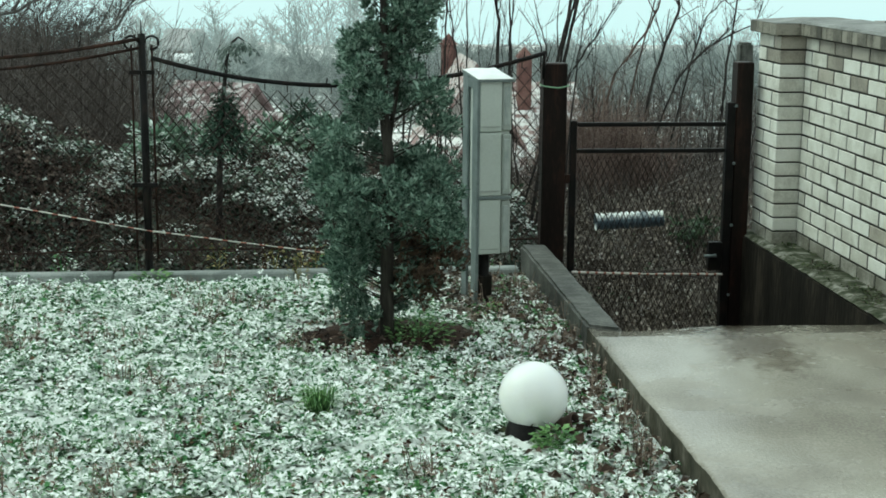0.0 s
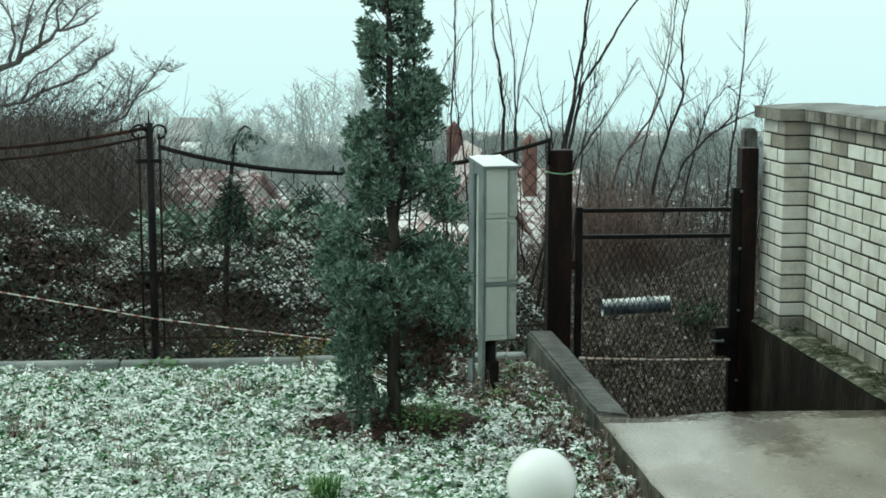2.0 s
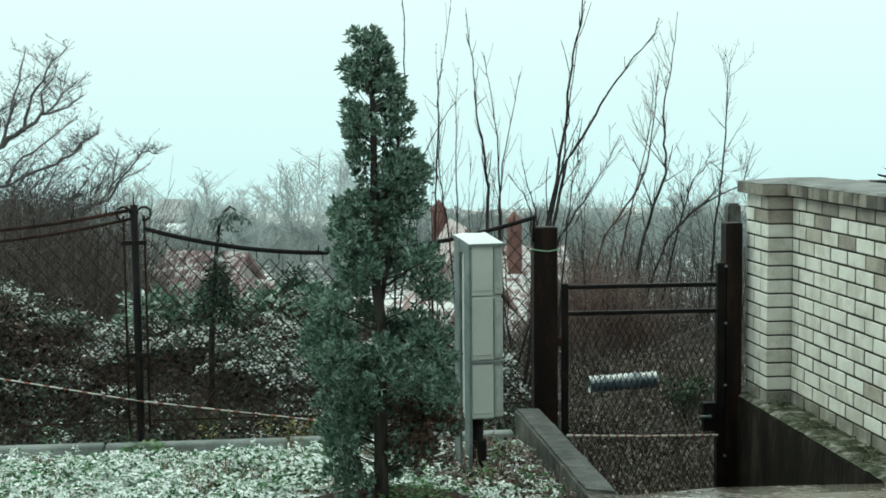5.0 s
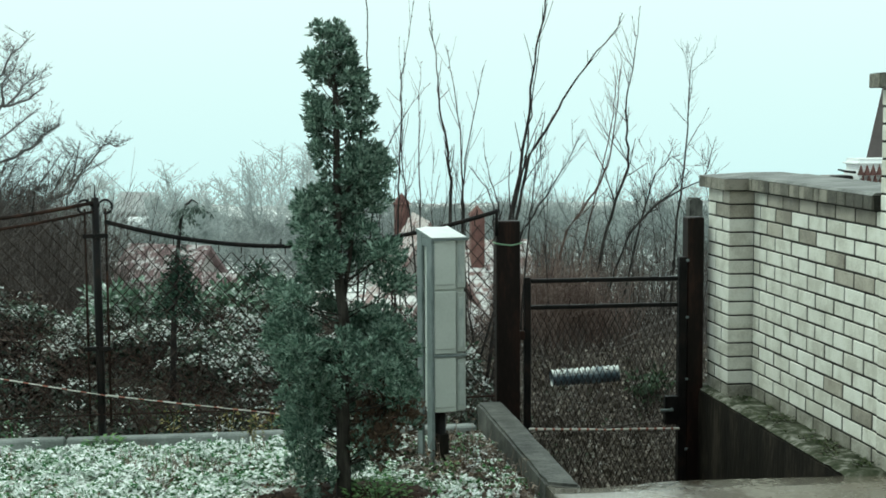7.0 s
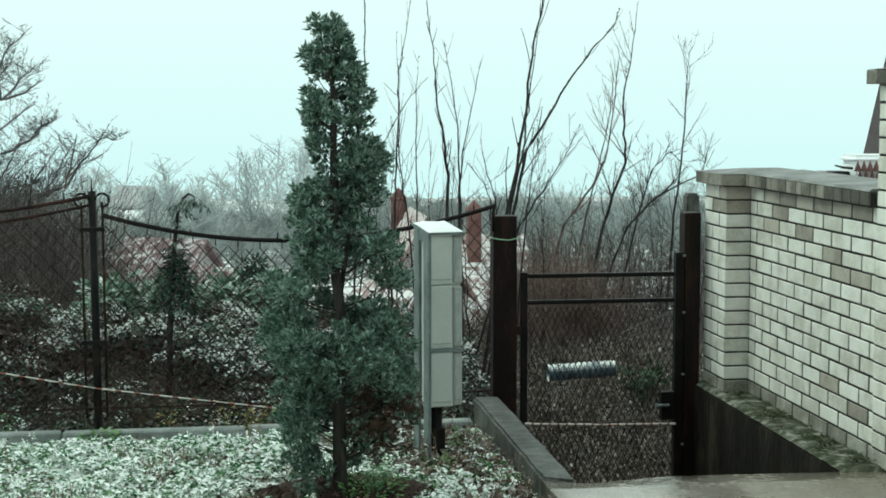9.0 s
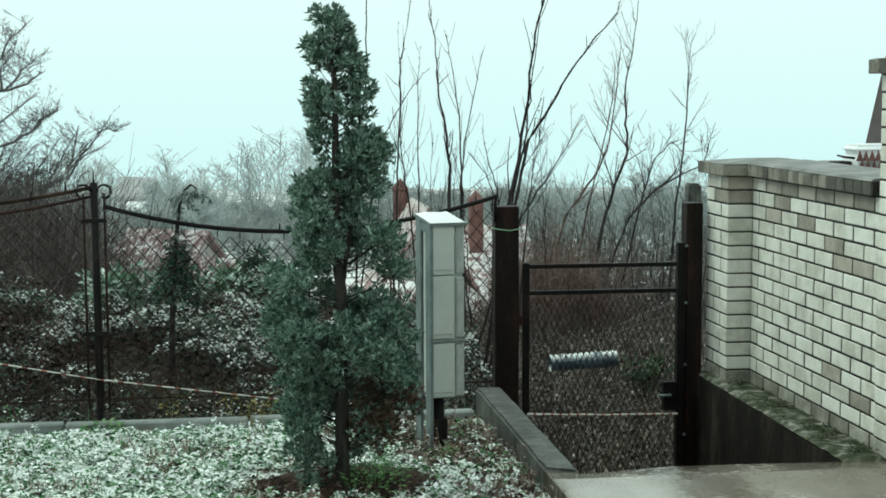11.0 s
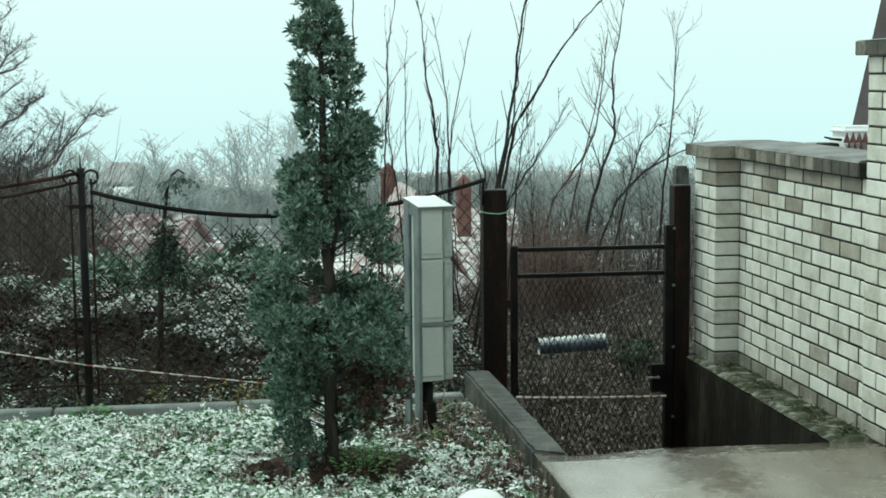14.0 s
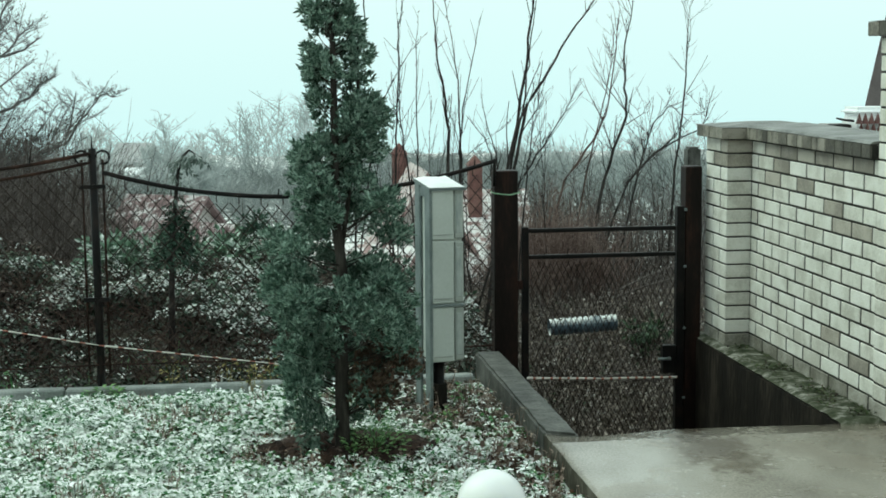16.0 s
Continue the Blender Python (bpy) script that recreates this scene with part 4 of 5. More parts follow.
carpet("mulch_chips", M["litter"], 900, (TX - 0.42, TX + 0.46, TY - 0.3, TY + 0.3), 0.025, lambda x, y: ((x - TX) / 0.42) ** 2 + ((y - TY) / 0.3) ** 2 < 1, "brown needles and chips on the mulch", 0.05, 0.9)


def tuft(at, n, tall, spread, material, label, name="grass_tuft", wide=0.009):
    a = Acc()
    for _ in range(n):
        w, q = R.uniform(0, 6.283), R.random() ** 0.6
        L = tall * R.uniform(0.6, 1.1)
        b = Vector((R.gauss(0, 0.015), R.gauss(0, 0.015), -0.01))
        out = Vector((math.cos(w), math.sin(w), 0)) * spread * q
        m = b + out * 0.4 + Vector((0, 0, L * 0.65))
        t = b + out + Vector((0, 0, L * (1 - 0.5 * q)))
        s = Vector((-math.sin(w), math.cos(w), 0)) * (wide / 2)
        k = len(a.v)
        a.v += [tuple(b - s), tuple(b + s), tuple(m + s * 0.9), tuple(m - s * 0.9), tuple(t)]
        a.f += [(k, k + 1, k + 2, k + 3), (k + 3, k + 2, k + 4)]
    ob = part(name, a, material)
    ob.location = at
    return tagged(ob, label, "plant")


def gz(x, y):
    return height(x, y)


tuft((0.155, 5.55, gz(0.155, 5.55)), 150, 0.16, 0.15, M["grass"], "green grass tuft standing in the snowy lawn", wide=0.006)


def leafy(at, n, r, tall, size, material, label, name="weed"):
    a = Acc()
    for _ in range(n):
        w, q = R.uniform(0, 6.283), math.sqrt(R.random()) * r
        p = Vector((math.cos(w) * q, math.sin(w) * q, R.random() * tall * (1 - 0.5 * q / r)))
        a.leaf(p, Vector((math.cos(w), math.sin(w), R.uniform(-0.2, 0.7))), Vector((R.gauss(0, 0.3), R.gauss(0, 0.3), 1)), size * R.uniform(0.6, 1.2), size * 0.6)
    for _ in range(max(4, n // 14)):
        w = R.uniform(0, 6.283)
        a.tube([(0, 0, -0.02), (math.cos(w) * r * 0.5, math.sin(w) * r * 0.5, tall * 0.6)], 0.002, 0.001, 3, False)
    thing = empty(name, at, label, "plant")
    tagged(part("foliage", a, material, thing), kind="stuff")
    return thing


def stalks(at, n, tall, spread, material, label):
    a = Acc()
    for _ in range(n):
        w, q = R.uniform(0, 6.283), R.random() * spread
        b = Vector((R.gauss(0, spread * 0.4), R.gauss(0, spread * 0.4), -0.02))
        t = b + Vector((math.cos(w) * q, math.sin(w) * q, tall * R.uniform(0.5, 1.1)))
        a.tube([b, b.lerp(t, 0.5) + Vector((R.gauss(0, 0.006), R.gauss(0, 0.006), 0)), t], 0.0022, 0.0012, 3, False)
        for _ in range(R.randint(1, 5)):
            p = b.lerp(t, R.uniform(0.3, 1))
            v = R.uniform(0, 6.283)
            a.leaf(p, Vector((math.cos(v), math.sin(v), R.uniform(-0.5, 0.6))), Vector((0, 0, 1)), R.uniform(0.012, 0.028), 0.012)
    thing = empty("dry_plant", at, label, "dry plant", "dry stalks")
    tagged(part("dry_growth", a, material, thing), kind="stuff")
    return thing


leafy((0.615, 6.56, -0.08), 260, 0.14, 0.12, 0.03, M["grass"], "bright green weed at the foot of the juniper")
leafy((0.955, 5.1, LAWN), 170, 0.07, 0.1, 0.034, M["grass"], "green leafy weed before the garden lamp")
leafy((1.2, 5.35, LAWN), 60, 0.08, 0.06, 0.04, M["leaf_snow"], "snow-dusted leafy weed beside the slab")
leafy((0.98, 7.1, LAWN), 60, 0.07, 0.08, 0.03, M["grass"], "green weeds at the foot of the cabinet")
for x, y in ((0.92, 7.2), (1.05, 7.05), (1.12, 7.35), (1.2, 7.0), (1.18, 7.6), (0.8, 7.5), (1.02, 7.7), (1.22, 6.75)):
    leafy((x, y, LAWN), 50, 0.07, 0.1, 0.03, M["leaf_green"] if R.random() < 0.45 else M["leaf_dead"], "straggling weed beside the meter cabinet")
    stalks((x + 0.04, y + 0.03, LAWN), 8, 0.16, 0.06, M["stalk"], "dry weed stalks beside the meter cabinet")
leafy((-0.55, 7.3, LAWN), 120, 0.12, 0.06, 0.045, M["leaf_snow"], "snow-dusted leaves of a low plant")
leafy((0.2, 7.35, LAWN), 120, 0.13, 0.07, 0.045, M["leaf_snow"], "snow-dusted leaves of a low plant")
leafy((-0.62, 7.96, LAWN), 70, 0.08, 0.06, 0.04, M["grass"], "green weed growing at the kerb")


for _ in range(130):
    x, y = R.uniform(-1.4, 1.22), R.uniform(4.3, 7.9)
    if on_lawn(x, y) and ((x - 0.905) / 0.25) ** 2 + ((y - 5.2) / 0.4) ** 2 > 1:
        stalks((x, y, gz(x, y)), R.randint(5, 16), R.uniform(0.06, 0.14), 0.07, M["stalk"], "thin dry brown weed stalks in the snow")
for x, y in ((1.2, 5.6), (1.24, 5.2), (1.22, 4.85), (1.26, 6.05), (0.33, 6.25), (1.25, 5.4), (1.23, 5.0), (1.24, 5.8), (1.25, 6.4), (1.2, 7.2)):
    stalks((x, y, gz(x, y)), 12, 0.15, 0.05, M["stalk"], "dry brown weed stalks beside the slab")
for x, y in ((0.12, 7.97), (0.3, 7.9), (0.0, 8.22), (0.4, 8.25), (-0.3, 8.2), (0.22, 8.25)):
    leafy((x, y, LAWN), 40, 0.05, 0.2, 0.026, M["yellow_leaf"], "straggling weed with yellow autumn leaves", "fence_weed")
for x in (-0.2, -0.05, 0.15, 0.3, 0.42, -1.1):
    leafy((x, 8.2, LAWN - 0.03), 45, 0.05, 0.2, 0.025, M["leaf_green"] if R.random() < 0.5 else M["leaf_dead"], "straggling weed at the foot of the fence", "fence_weed")


# ---- bank and thickets behind the fence ----
def arc(a, p, d, L, r, sag=0.3, sides=3):
    d = d.normalized()
    m = p + d * (L * 0.5) + Vector((0, 0, L * 0.1))
    a.tube([p, m, p + d * L - Vector((0, 0, L * sag))], r, r * 0.5, sides, False)


def hump(x):
    """How high the brambles stand above the bank."""
    return 0.1 + 0.12 * smoothstep(-1.1, -1.9, x) + 0.05 * noise.noise(Vector((x * 2.2, 0, 7)))


br = Acc()
for _ in range(5200):
    x, y = R.uniform(-3.2, 1.5), 8.45 + 2.9 * R.random()
    p = Vector((x, y, height(x, y) + R.random() * hump(x)))
    arc(br, p, Vector((R.gauss(0, 1), R.gauss(-0.3, 0.7), R.uniform(0.1, 1.3))), R.uniform(0.1, 0.34), R.uniform(0.0018, 0.004))
tagged(part("bramble_twigs", br, M["twig"]), "tangle of dark bramble twigs on the bank", "brambles", kind="stuff")
iv, fv, de = Acc(), Acc(), Acc()


def mound_top(x, y):
    """The line of the ivy mounds: rising from the fence to a crest, highest at the western end."""
    crest = 0.2 + 0.33 * smoothstep(-1.1, -1.75, x) + 0.06 * math.exp(-((x + 0.33) / 0.3) ** 2) - 0.14 * smoothstep(0.0, 0.4, x)
    return -0.12 + (crest + 0.12) * smoothstep(8.45, 9.75, y)


for k in range(230):
    x, y = R.uniform(-3.0, 1.5), 8.5 + 2.6 * R.random() ** 1.2
    size = R.uniform(0.08, 0.19)
    c = Vector((x, y, mound_top(x, y) - size * R.uniform(0.7, 1.2)))
    green_here = noise.noise(Vector((x * 1.3, y * 1.3, 8))) - 0.22 + 0.5 * smoothstep(-1.5, -0.9, x) + 0.3 * (1 - smoothstep(8.9, 9.4, y))
    for _ in range(int(330 * (size / 0.13) ** 2)):
        v = Vector((R.gauss(0, 1), R.gauss(-0.35, 1), R.gauss(0.35, 1))).normalized()
        p = c + Vector((v.x * 1.25, v.y, v.z * 0.85)) * (size * R.uniform(0.78, 1.06))
        # upward leaves can carry snow; the others take the shade-darkened copy
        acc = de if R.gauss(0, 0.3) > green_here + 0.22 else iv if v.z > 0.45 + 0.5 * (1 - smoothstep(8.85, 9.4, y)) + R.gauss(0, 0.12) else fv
        w = R.uniform(0, 6.283)
        acc.leaf(p, Vector((math.cos(w), math.sin(w), R.gauss(-0.3, 0.4))), v * 0.9 + Vector((R.gauss(0, 0.3), R.gauss(-0.1, 0.3), 0.45)), R.uniform(0.017, 0.038), R.uniform(0.014, 0.03))
for _ in range(9000):
    x, y = R.uniform(-3.2, 1.55), 8.4 + 2.6 * R.random()
    w = R.uniform(0, 6.283)
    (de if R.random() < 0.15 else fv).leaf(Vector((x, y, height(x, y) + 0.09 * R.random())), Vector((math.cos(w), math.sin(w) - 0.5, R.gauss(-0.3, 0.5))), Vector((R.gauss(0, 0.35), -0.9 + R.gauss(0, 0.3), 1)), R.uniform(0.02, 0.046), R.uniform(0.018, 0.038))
tagged(part("shaded_ivy", fv, M["ivy_front"]), "ivy leaves, coloured darker for shade, on the face of the bank", "ivy", kind="stuff")
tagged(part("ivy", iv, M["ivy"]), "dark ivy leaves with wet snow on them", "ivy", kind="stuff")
tagged(part("bank_litter", de, M["litter"]), "brown dead leaves on the bank", "leaf litter", kind="stuff")
gl, gt = Acc(), Acc()
for _ in range(15000):
    x, y = R.uniform(1.1, 3.6), 8.65 + 3.9 * R.random()
    z = height(x, y) + 0.1 * R.random() ** 2
    w = R.uniform(0, 6.283)
    gl.leaf(Vector((x, y, z)), Vector((math.cos(w), math.sin(w), R.gauss(0, 0.5))), Vector((R.gauss(0, 0.5), R.gauss(-0.2, 0.5), 1)), R.uniform(0.02, 0.05), R.uniform(0.015, 0.04))
for _ in range(3600):
    x, y = R.uniform(1.1, 3.6), 9.0 + 3.5 * R.random()
    p = Vector((x, y, height(x, y)))
    arc(gt, p, Vector((R.gauss(0, 0.5), R.gauss(0, 0.4), 1)), R.uniform(0.1, 0.42), R.uniform(0.0016, 0.0035), 0.05)
for x0, y0, z0, x1, z1 in ((2.25, 9.6, -0.47, 2.72, -0.42), (2.4, 9.7, -0.46, 2.75, -0.52), (2.7, 10.6, -0.1, 3.1, 0.02), (2.75, 10.7, -0.06, 3.15, 0.1)):
    gt.tube([(x0, y0, z0), ((x0 + x1) / 2, y0, (z0 + z1) / 2 + 0.01), (x1, y0, z1)], 0.009, 0.005, 5)
straw = Acc()
for _ in range(6000):
    x, y = R.uniform(1.1, 3.5), 8.65 + 3.6 * R.random() ** 1.5
    p = Vector((x, y, height(x, y) + 0.02 * R.random()))
    arc(straw, p, Vector((R.gauss(0, 0.9), R.gauss(0, 0.6), R.uniform(0.1, 1.3))), R.uniform(0.05, 0.2), R.uniform(0.0016, 0.003), 0.15)
gp2 = Acc()
for _ in range(1500):
    x, y = R.uniform(1.2, 3.3), R.uniform(9.2, 11.5)
    if noise.noise(Vector((x * 2.3, y * 1.5, 31))) < 0.12:
        continue
    w = R.uniform(0, 6.283)
    gp2.leaf(Vector((x, y, height(x, y) + 0.08 * R.random())), Vector((math.cos(w), math.sin(w), 0.2)), Vector((R.gauss(0, 0.3), -0.4, 1)), R.uniform(0.02, 0.05), 0.028)
tagged(part("path_weeds", gp2, M["dark_leaf"]), "patches of dark green weeds beyond the gate", "weeds", kind="stuff")
tagged(part("straw", straw, M["straw"]), "pale dead grass and straw beyond the gate", "dead grass", kind="stuff")
straw = Acc()
for _ in range(1300):
    x, y = R.uniform(-3.1, 1.5), 8.4 + 2.8 * R.random()
    p = Vector((x, y, height(x, y) + R.random() * hump(x)))
    arc(straw, p, Vector((R.gauss(0, 0.9), R.gauss(-0.3, 0.5), R.uniform(-0.2, 1.0))), R.uniform(0.05, 0.2), R.uniform(0.0014, 0.0028), 0.3)
tagged(part("bank_straw", straw, M["brush"]), "pale dead stems tangled on the bank", "dead grass", kind="stuff")
tagged(part("gate_litter", gl, M["path_litter"]), "brown leaf litter with specks of snow beyond the gate", "leaf litter", kind="stuff")
tagged(part("gate_twigs", gt, M["brush"]), "bare brown undergrowth beyond the gate", "undergrowth", kind="stuff")
pl = Acc()
for _ in range(420):
    x, y = R.uniform(-2.9, 3.2), R.uniform(8.3, 8.9)
    if x > 1.4 and R.random() < 0.8:
        continue
    p = Vector((x, y, height(x, y)))
    arc(pl, p, Vector((R.gauss(0, 0.6), R.gauss(0, 0.4), 1)), R.uniform(0.06, 0.2), 0.0016, 0.2)
tagged(part("bank_grass", pl, M["leaf_green"]), "thin green grass behind the fence", "grass", kind="stuff")


def bush(at, n, rx, rz, size, material, label, name="evergreen_bush", stem_r=0.012):
    thing = empty(name, at, label, "bush")
    a, s = Acc(), Acc()
    for _ in range(9):
        w = R.uniform(0, 6.283)
        s.tube([(0, 0, -0.05), (math.cos(w) * rx * 0.3, math.sin(w) * rx * 0.3, rz * 0.8), (math.cos(w) * rx * 0.7, math.sin(w) * rx * 0.7, rz * R.uniform(1, 1.7))], stem_r * 0.6, 0.002, 4, False)
    hubs = []
    for _ in range(16):
        w, q = R.uniform(0, 6.283), R.uniform(0.2, 0.9)
        hubs.append(Vector((math.cos(w) * rx * q, math.sin(w) * rx * q, rz * (0.9 + R.uniform(-0.7, 0.8) * (1 - 0.5 * q)))))
    for _ in range(n):
        h0 = R.choice(hubs)
        v = Vector((R.gauss(0, 1), R.gauss(0, 1), R.gauss(0, 1)))
        p = h0 + v * (rx * 0.16)
        a.leaf(p, v + Vector((0, 0, -0.2)), Vector((R.gauss(0, 0.4), R.gauss(-0.2, 0.4), 1)), size * R.uniform(0.6, 1.3), size * 0.5)
    tagged(part("stem_work", s, M["bark"], thing), kind="stuff")
    part("foliage", a, material, thing)
    return thing


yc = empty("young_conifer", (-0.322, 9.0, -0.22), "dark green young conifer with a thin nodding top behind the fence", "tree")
# stem and crown scaled about the eye to fit the camera's view
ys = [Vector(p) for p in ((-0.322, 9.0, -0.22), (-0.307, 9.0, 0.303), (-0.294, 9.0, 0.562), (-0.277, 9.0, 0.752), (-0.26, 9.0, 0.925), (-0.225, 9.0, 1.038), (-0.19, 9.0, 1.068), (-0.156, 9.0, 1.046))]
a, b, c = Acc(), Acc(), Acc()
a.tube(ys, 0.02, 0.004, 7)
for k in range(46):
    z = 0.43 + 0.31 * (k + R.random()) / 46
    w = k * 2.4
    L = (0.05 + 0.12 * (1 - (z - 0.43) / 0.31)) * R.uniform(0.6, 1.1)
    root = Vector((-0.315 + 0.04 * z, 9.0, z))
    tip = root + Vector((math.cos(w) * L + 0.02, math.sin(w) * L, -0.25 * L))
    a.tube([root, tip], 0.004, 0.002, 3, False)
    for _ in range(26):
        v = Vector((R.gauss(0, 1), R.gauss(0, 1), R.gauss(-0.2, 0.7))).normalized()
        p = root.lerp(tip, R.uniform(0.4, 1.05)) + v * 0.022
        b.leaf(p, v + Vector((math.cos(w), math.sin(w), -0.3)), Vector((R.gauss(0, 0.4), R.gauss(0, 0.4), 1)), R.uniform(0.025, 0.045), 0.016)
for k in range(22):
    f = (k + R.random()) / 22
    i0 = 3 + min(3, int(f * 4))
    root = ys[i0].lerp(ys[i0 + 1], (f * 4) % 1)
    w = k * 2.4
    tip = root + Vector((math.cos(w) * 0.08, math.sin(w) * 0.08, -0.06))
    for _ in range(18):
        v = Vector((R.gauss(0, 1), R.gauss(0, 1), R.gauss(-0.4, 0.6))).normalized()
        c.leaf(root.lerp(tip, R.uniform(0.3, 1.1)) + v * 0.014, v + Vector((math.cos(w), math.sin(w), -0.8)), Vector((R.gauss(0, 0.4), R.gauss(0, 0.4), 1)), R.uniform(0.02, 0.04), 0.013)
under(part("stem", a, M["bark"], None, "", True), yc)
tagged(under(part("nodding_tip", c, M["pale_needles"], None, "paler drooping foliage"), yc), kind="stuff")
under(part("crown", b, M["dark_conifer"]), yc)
bush((-0.3, 11.3, -0.06), 1700, 0.42, 0.19, 0.07, M["laurel"], "broad-leaved evergreen bush dusted with snow")
bush((-0.75, 11.2, -0.06), 1300, 0.3, 0.19, 0.07, M["laurel"], "broad-leaved evergreen bush dusted with snow")
bush((0.2, 11.4, -0.06), 1500, 0.34, 0.2, 0.07, M["laurel"], "broad-leaved evergreen bush dusted with snow")
bush((0.22, 13.0, -0.55), 900, 0.2, 0.55, 0.05, M["dark_conifer"], "dark round evergreen shrub farther down the slope", "evergreen_shrub")
bush((1.2, 9.6, -0.08), 1300, 0.35, 0.15, 0.05, M["ivy"], "snow-covered evergreen leaves beside the gate")
bush((2.85, 10.3, -0.55), 260, 0.17, 0.2, 0.05, M["dark_leaf"], "green leafy shrub beyond the gate")


# ---- bare saplings and trees ----
def twigs(a, pts, r, n, L, levels, spread=0.7, up=0.5, least=0.0022, kink=0.06, lift=0.08):
    """Side shoots along a stem, each with shoots of its own."""
    pts = [Vector(p) for p in pts]
    for _ in range(n):
        i = R.randrange(len(pts) - 1)
        t = R.random()
        p = pts[i].lerp(pts[i + 1], t)
        f = (i + t) / (len(pts) - 1)
        d = (pts[i + 1] - pts[i]).normalized() * up + Vector((R.gauss(0, spread), R.gauss(0, spread), R.uniform(0.0, 0.5)))
        d.normalize()
        ll = L * R.uniform(0.4, 1.15) * (1.1 - 0.6 * f)
        rr = max(r * (1 - 0.6 * f) * 0.5, least)
        q = [p]
        for k in range(4):
            d = (d + Vector((R.gauss(0, kink), R.gauss(0, kink), lift))).normalized()
            q.append(q[-1] + d * (ll / 4))
        a.tube(q, rr, rr * 0.5, 3, False)
        if levels > 1:
            twigs(a, q, rr, max(2, n // 3), ll * 0.55, levels - 1, spread, up, least, kink, lift)


def sapling(name, pts, r, n, L, levels, label, material=None):
    a = Acc()
    fine = []
    pts = [Vector(p) for p in pts]
    low = height(pts[0].x, pts[0].y) - 0.05
    lean = (pts[1].x - pts[0].x) / max(0.1, pts[1].z - pts[0].z)
    foot = Vector((pts[0].x - max(-0.4, min(0.4, 0.7 * lean * (pts[0].z - low))), pts[0].y, low))
    pts = [foot] + pts if foot.z < pts[0].z - 0.1 else pts
    for p0, p1 in zip(pts, pts[1:]):
        for k in range(4):
            fine.append(p0.lerp(p1, k / 4) + Vector((R.gauss(0, 0.0045), R.gauss(0, 0.0045), 0)))
    fine.append(pts[-1])
    r *= 0.8
    a.tube(fine, r, r * 0.12, 6)
    thing = empty(name, foot, label, "tree", "bare saplings")
    under(part("stem", a, material or M["bark"]), thing)
    b = Acc()
    twigs(b, fine[len(fine) // 6:], r * 0.75, int(n * (1.8 if levels == 1 else 1.0)), L * (1.3 if levels == 1 else 1.5), levels, 0.32 if levels == 1 else 0.55, 0.8 if levels == 1 else 0.6, 0.0018)
    # buds and knots along the stem
    for p0, p1 in zip(fine[len(fine) // 4:], fine[len(fine) // 4 + 1:]):
        for _ in range(2):
            q = p0.lerp(p1, R.random())
            b.tube([q, q + Vector((R.choice((-1, 1)) * R.uniform(0.004, 0.012), R.gauss(0, 0.004), R.uniform(0.006, 0.016)))], 0.003, 0.0016, 4)
    tagged(under(part("twig_work", b, material or M["bark"]), thing), kind="stuff")
    return thing


THIN, TREE = "thin upright bare shoot behind the fence", "slender bare tree with fine twigs beyond the gate"
IVY = "bare shoot twined with dark ivy behind the meter cabinet"
sapling("sapling", [(0.9, 10.8, 0.7), (0.91, 10.8, 1.23), (0.96, 10.8, 1.54), (0.98, 10.8, 2.06), (0.97, 10.8, 2.42), (0.92, 10.8, 2.57), (0.9, 10.8, 2.75)], 0.011, 3, 0.15, 1, THIN)
sapling("sapling", [(1.2, 11, 0.77), (1.21, 11, 1.01), (1.23, 11, 1.49), (1.23, 11, 1.8), (1.26, 11, 1.91), (1.36, 11, 2.53)], 0.012, 7, 0.25, 1, THIN)
sapling("sapling", [(1.3, 11.1, 0.76), (1.25, 11.1, 1.11), (1.24, 11.1, 1.49), (1.23, 11.1, 2.07)], 0.01, 6, 0.25, 1, THIN)
sapling("sapling", [(1.41, 11.4, 0.74), (1.4, 11.4, 1.48), (1.42, 11.4, 1.9)], 0.01, 7, 0.25, 1, THIN)
sapling("sapling", [(1.02, 11, 0.8), (1.1, 11, 1.25), (1.29, 11, 1.59), (1.44, 11, 1.75)], 0.009, 4, 0.12, 1, THIN)
sapling("sapling", [(1.52, 10.6, 0.8), (1.52, 10.6, 1.08), (1.5, 10.6, 1.28), (1.45, 10.6, 1.56), (1.43, 10.6, 1.84), (1.38, 10.6, 2.25)], 0.019, 12, 0.16, 1, IVY)
sapling("sapling", [(1.7, 11.2, 0.75), (1.69, 11.2, 1.1), (1.68, 11.2, 1.4), (1.64, 11.2, 1.67), (1.58, 11.2, 2.02)], 0.012, 7, 0.3, 1, THIN)
sapling("sapling", [(1.7, 11.25, 0.75), (1.7, 11.25, 0.88), (1.73, 11.25, 1.21), (1.81, 11.25, 1.67), (1.86, 11.25, 1.88)], 0.012, 5, 0.25, 1, THIN)
sapling("sapling", [(1.89, 10.4, 0.8), (1.98, 10.4, 1.23), (2.02, 10.4, 1.53), (2.06, 10.4, 1.88), (2.13, 10.4, 2.23), (2.16, 10.4, 2.53), (2.19, 10.4, 2.75)], 0.018, 6, 0.28, 1, "forked bare sapling behind the gate post")
sapling("sapling", [(1.94, 10.45, 0.9), (2.02, 10.45, 1.31), (2.04, 10.45, 1.46), (2.07, 10.45, 1.71), (2.12, 10.45, 2.09), (2.19, 10.45, 2.46)], 0.011, 5, 0.16, 1, "forked bare sapling behind the gate post")
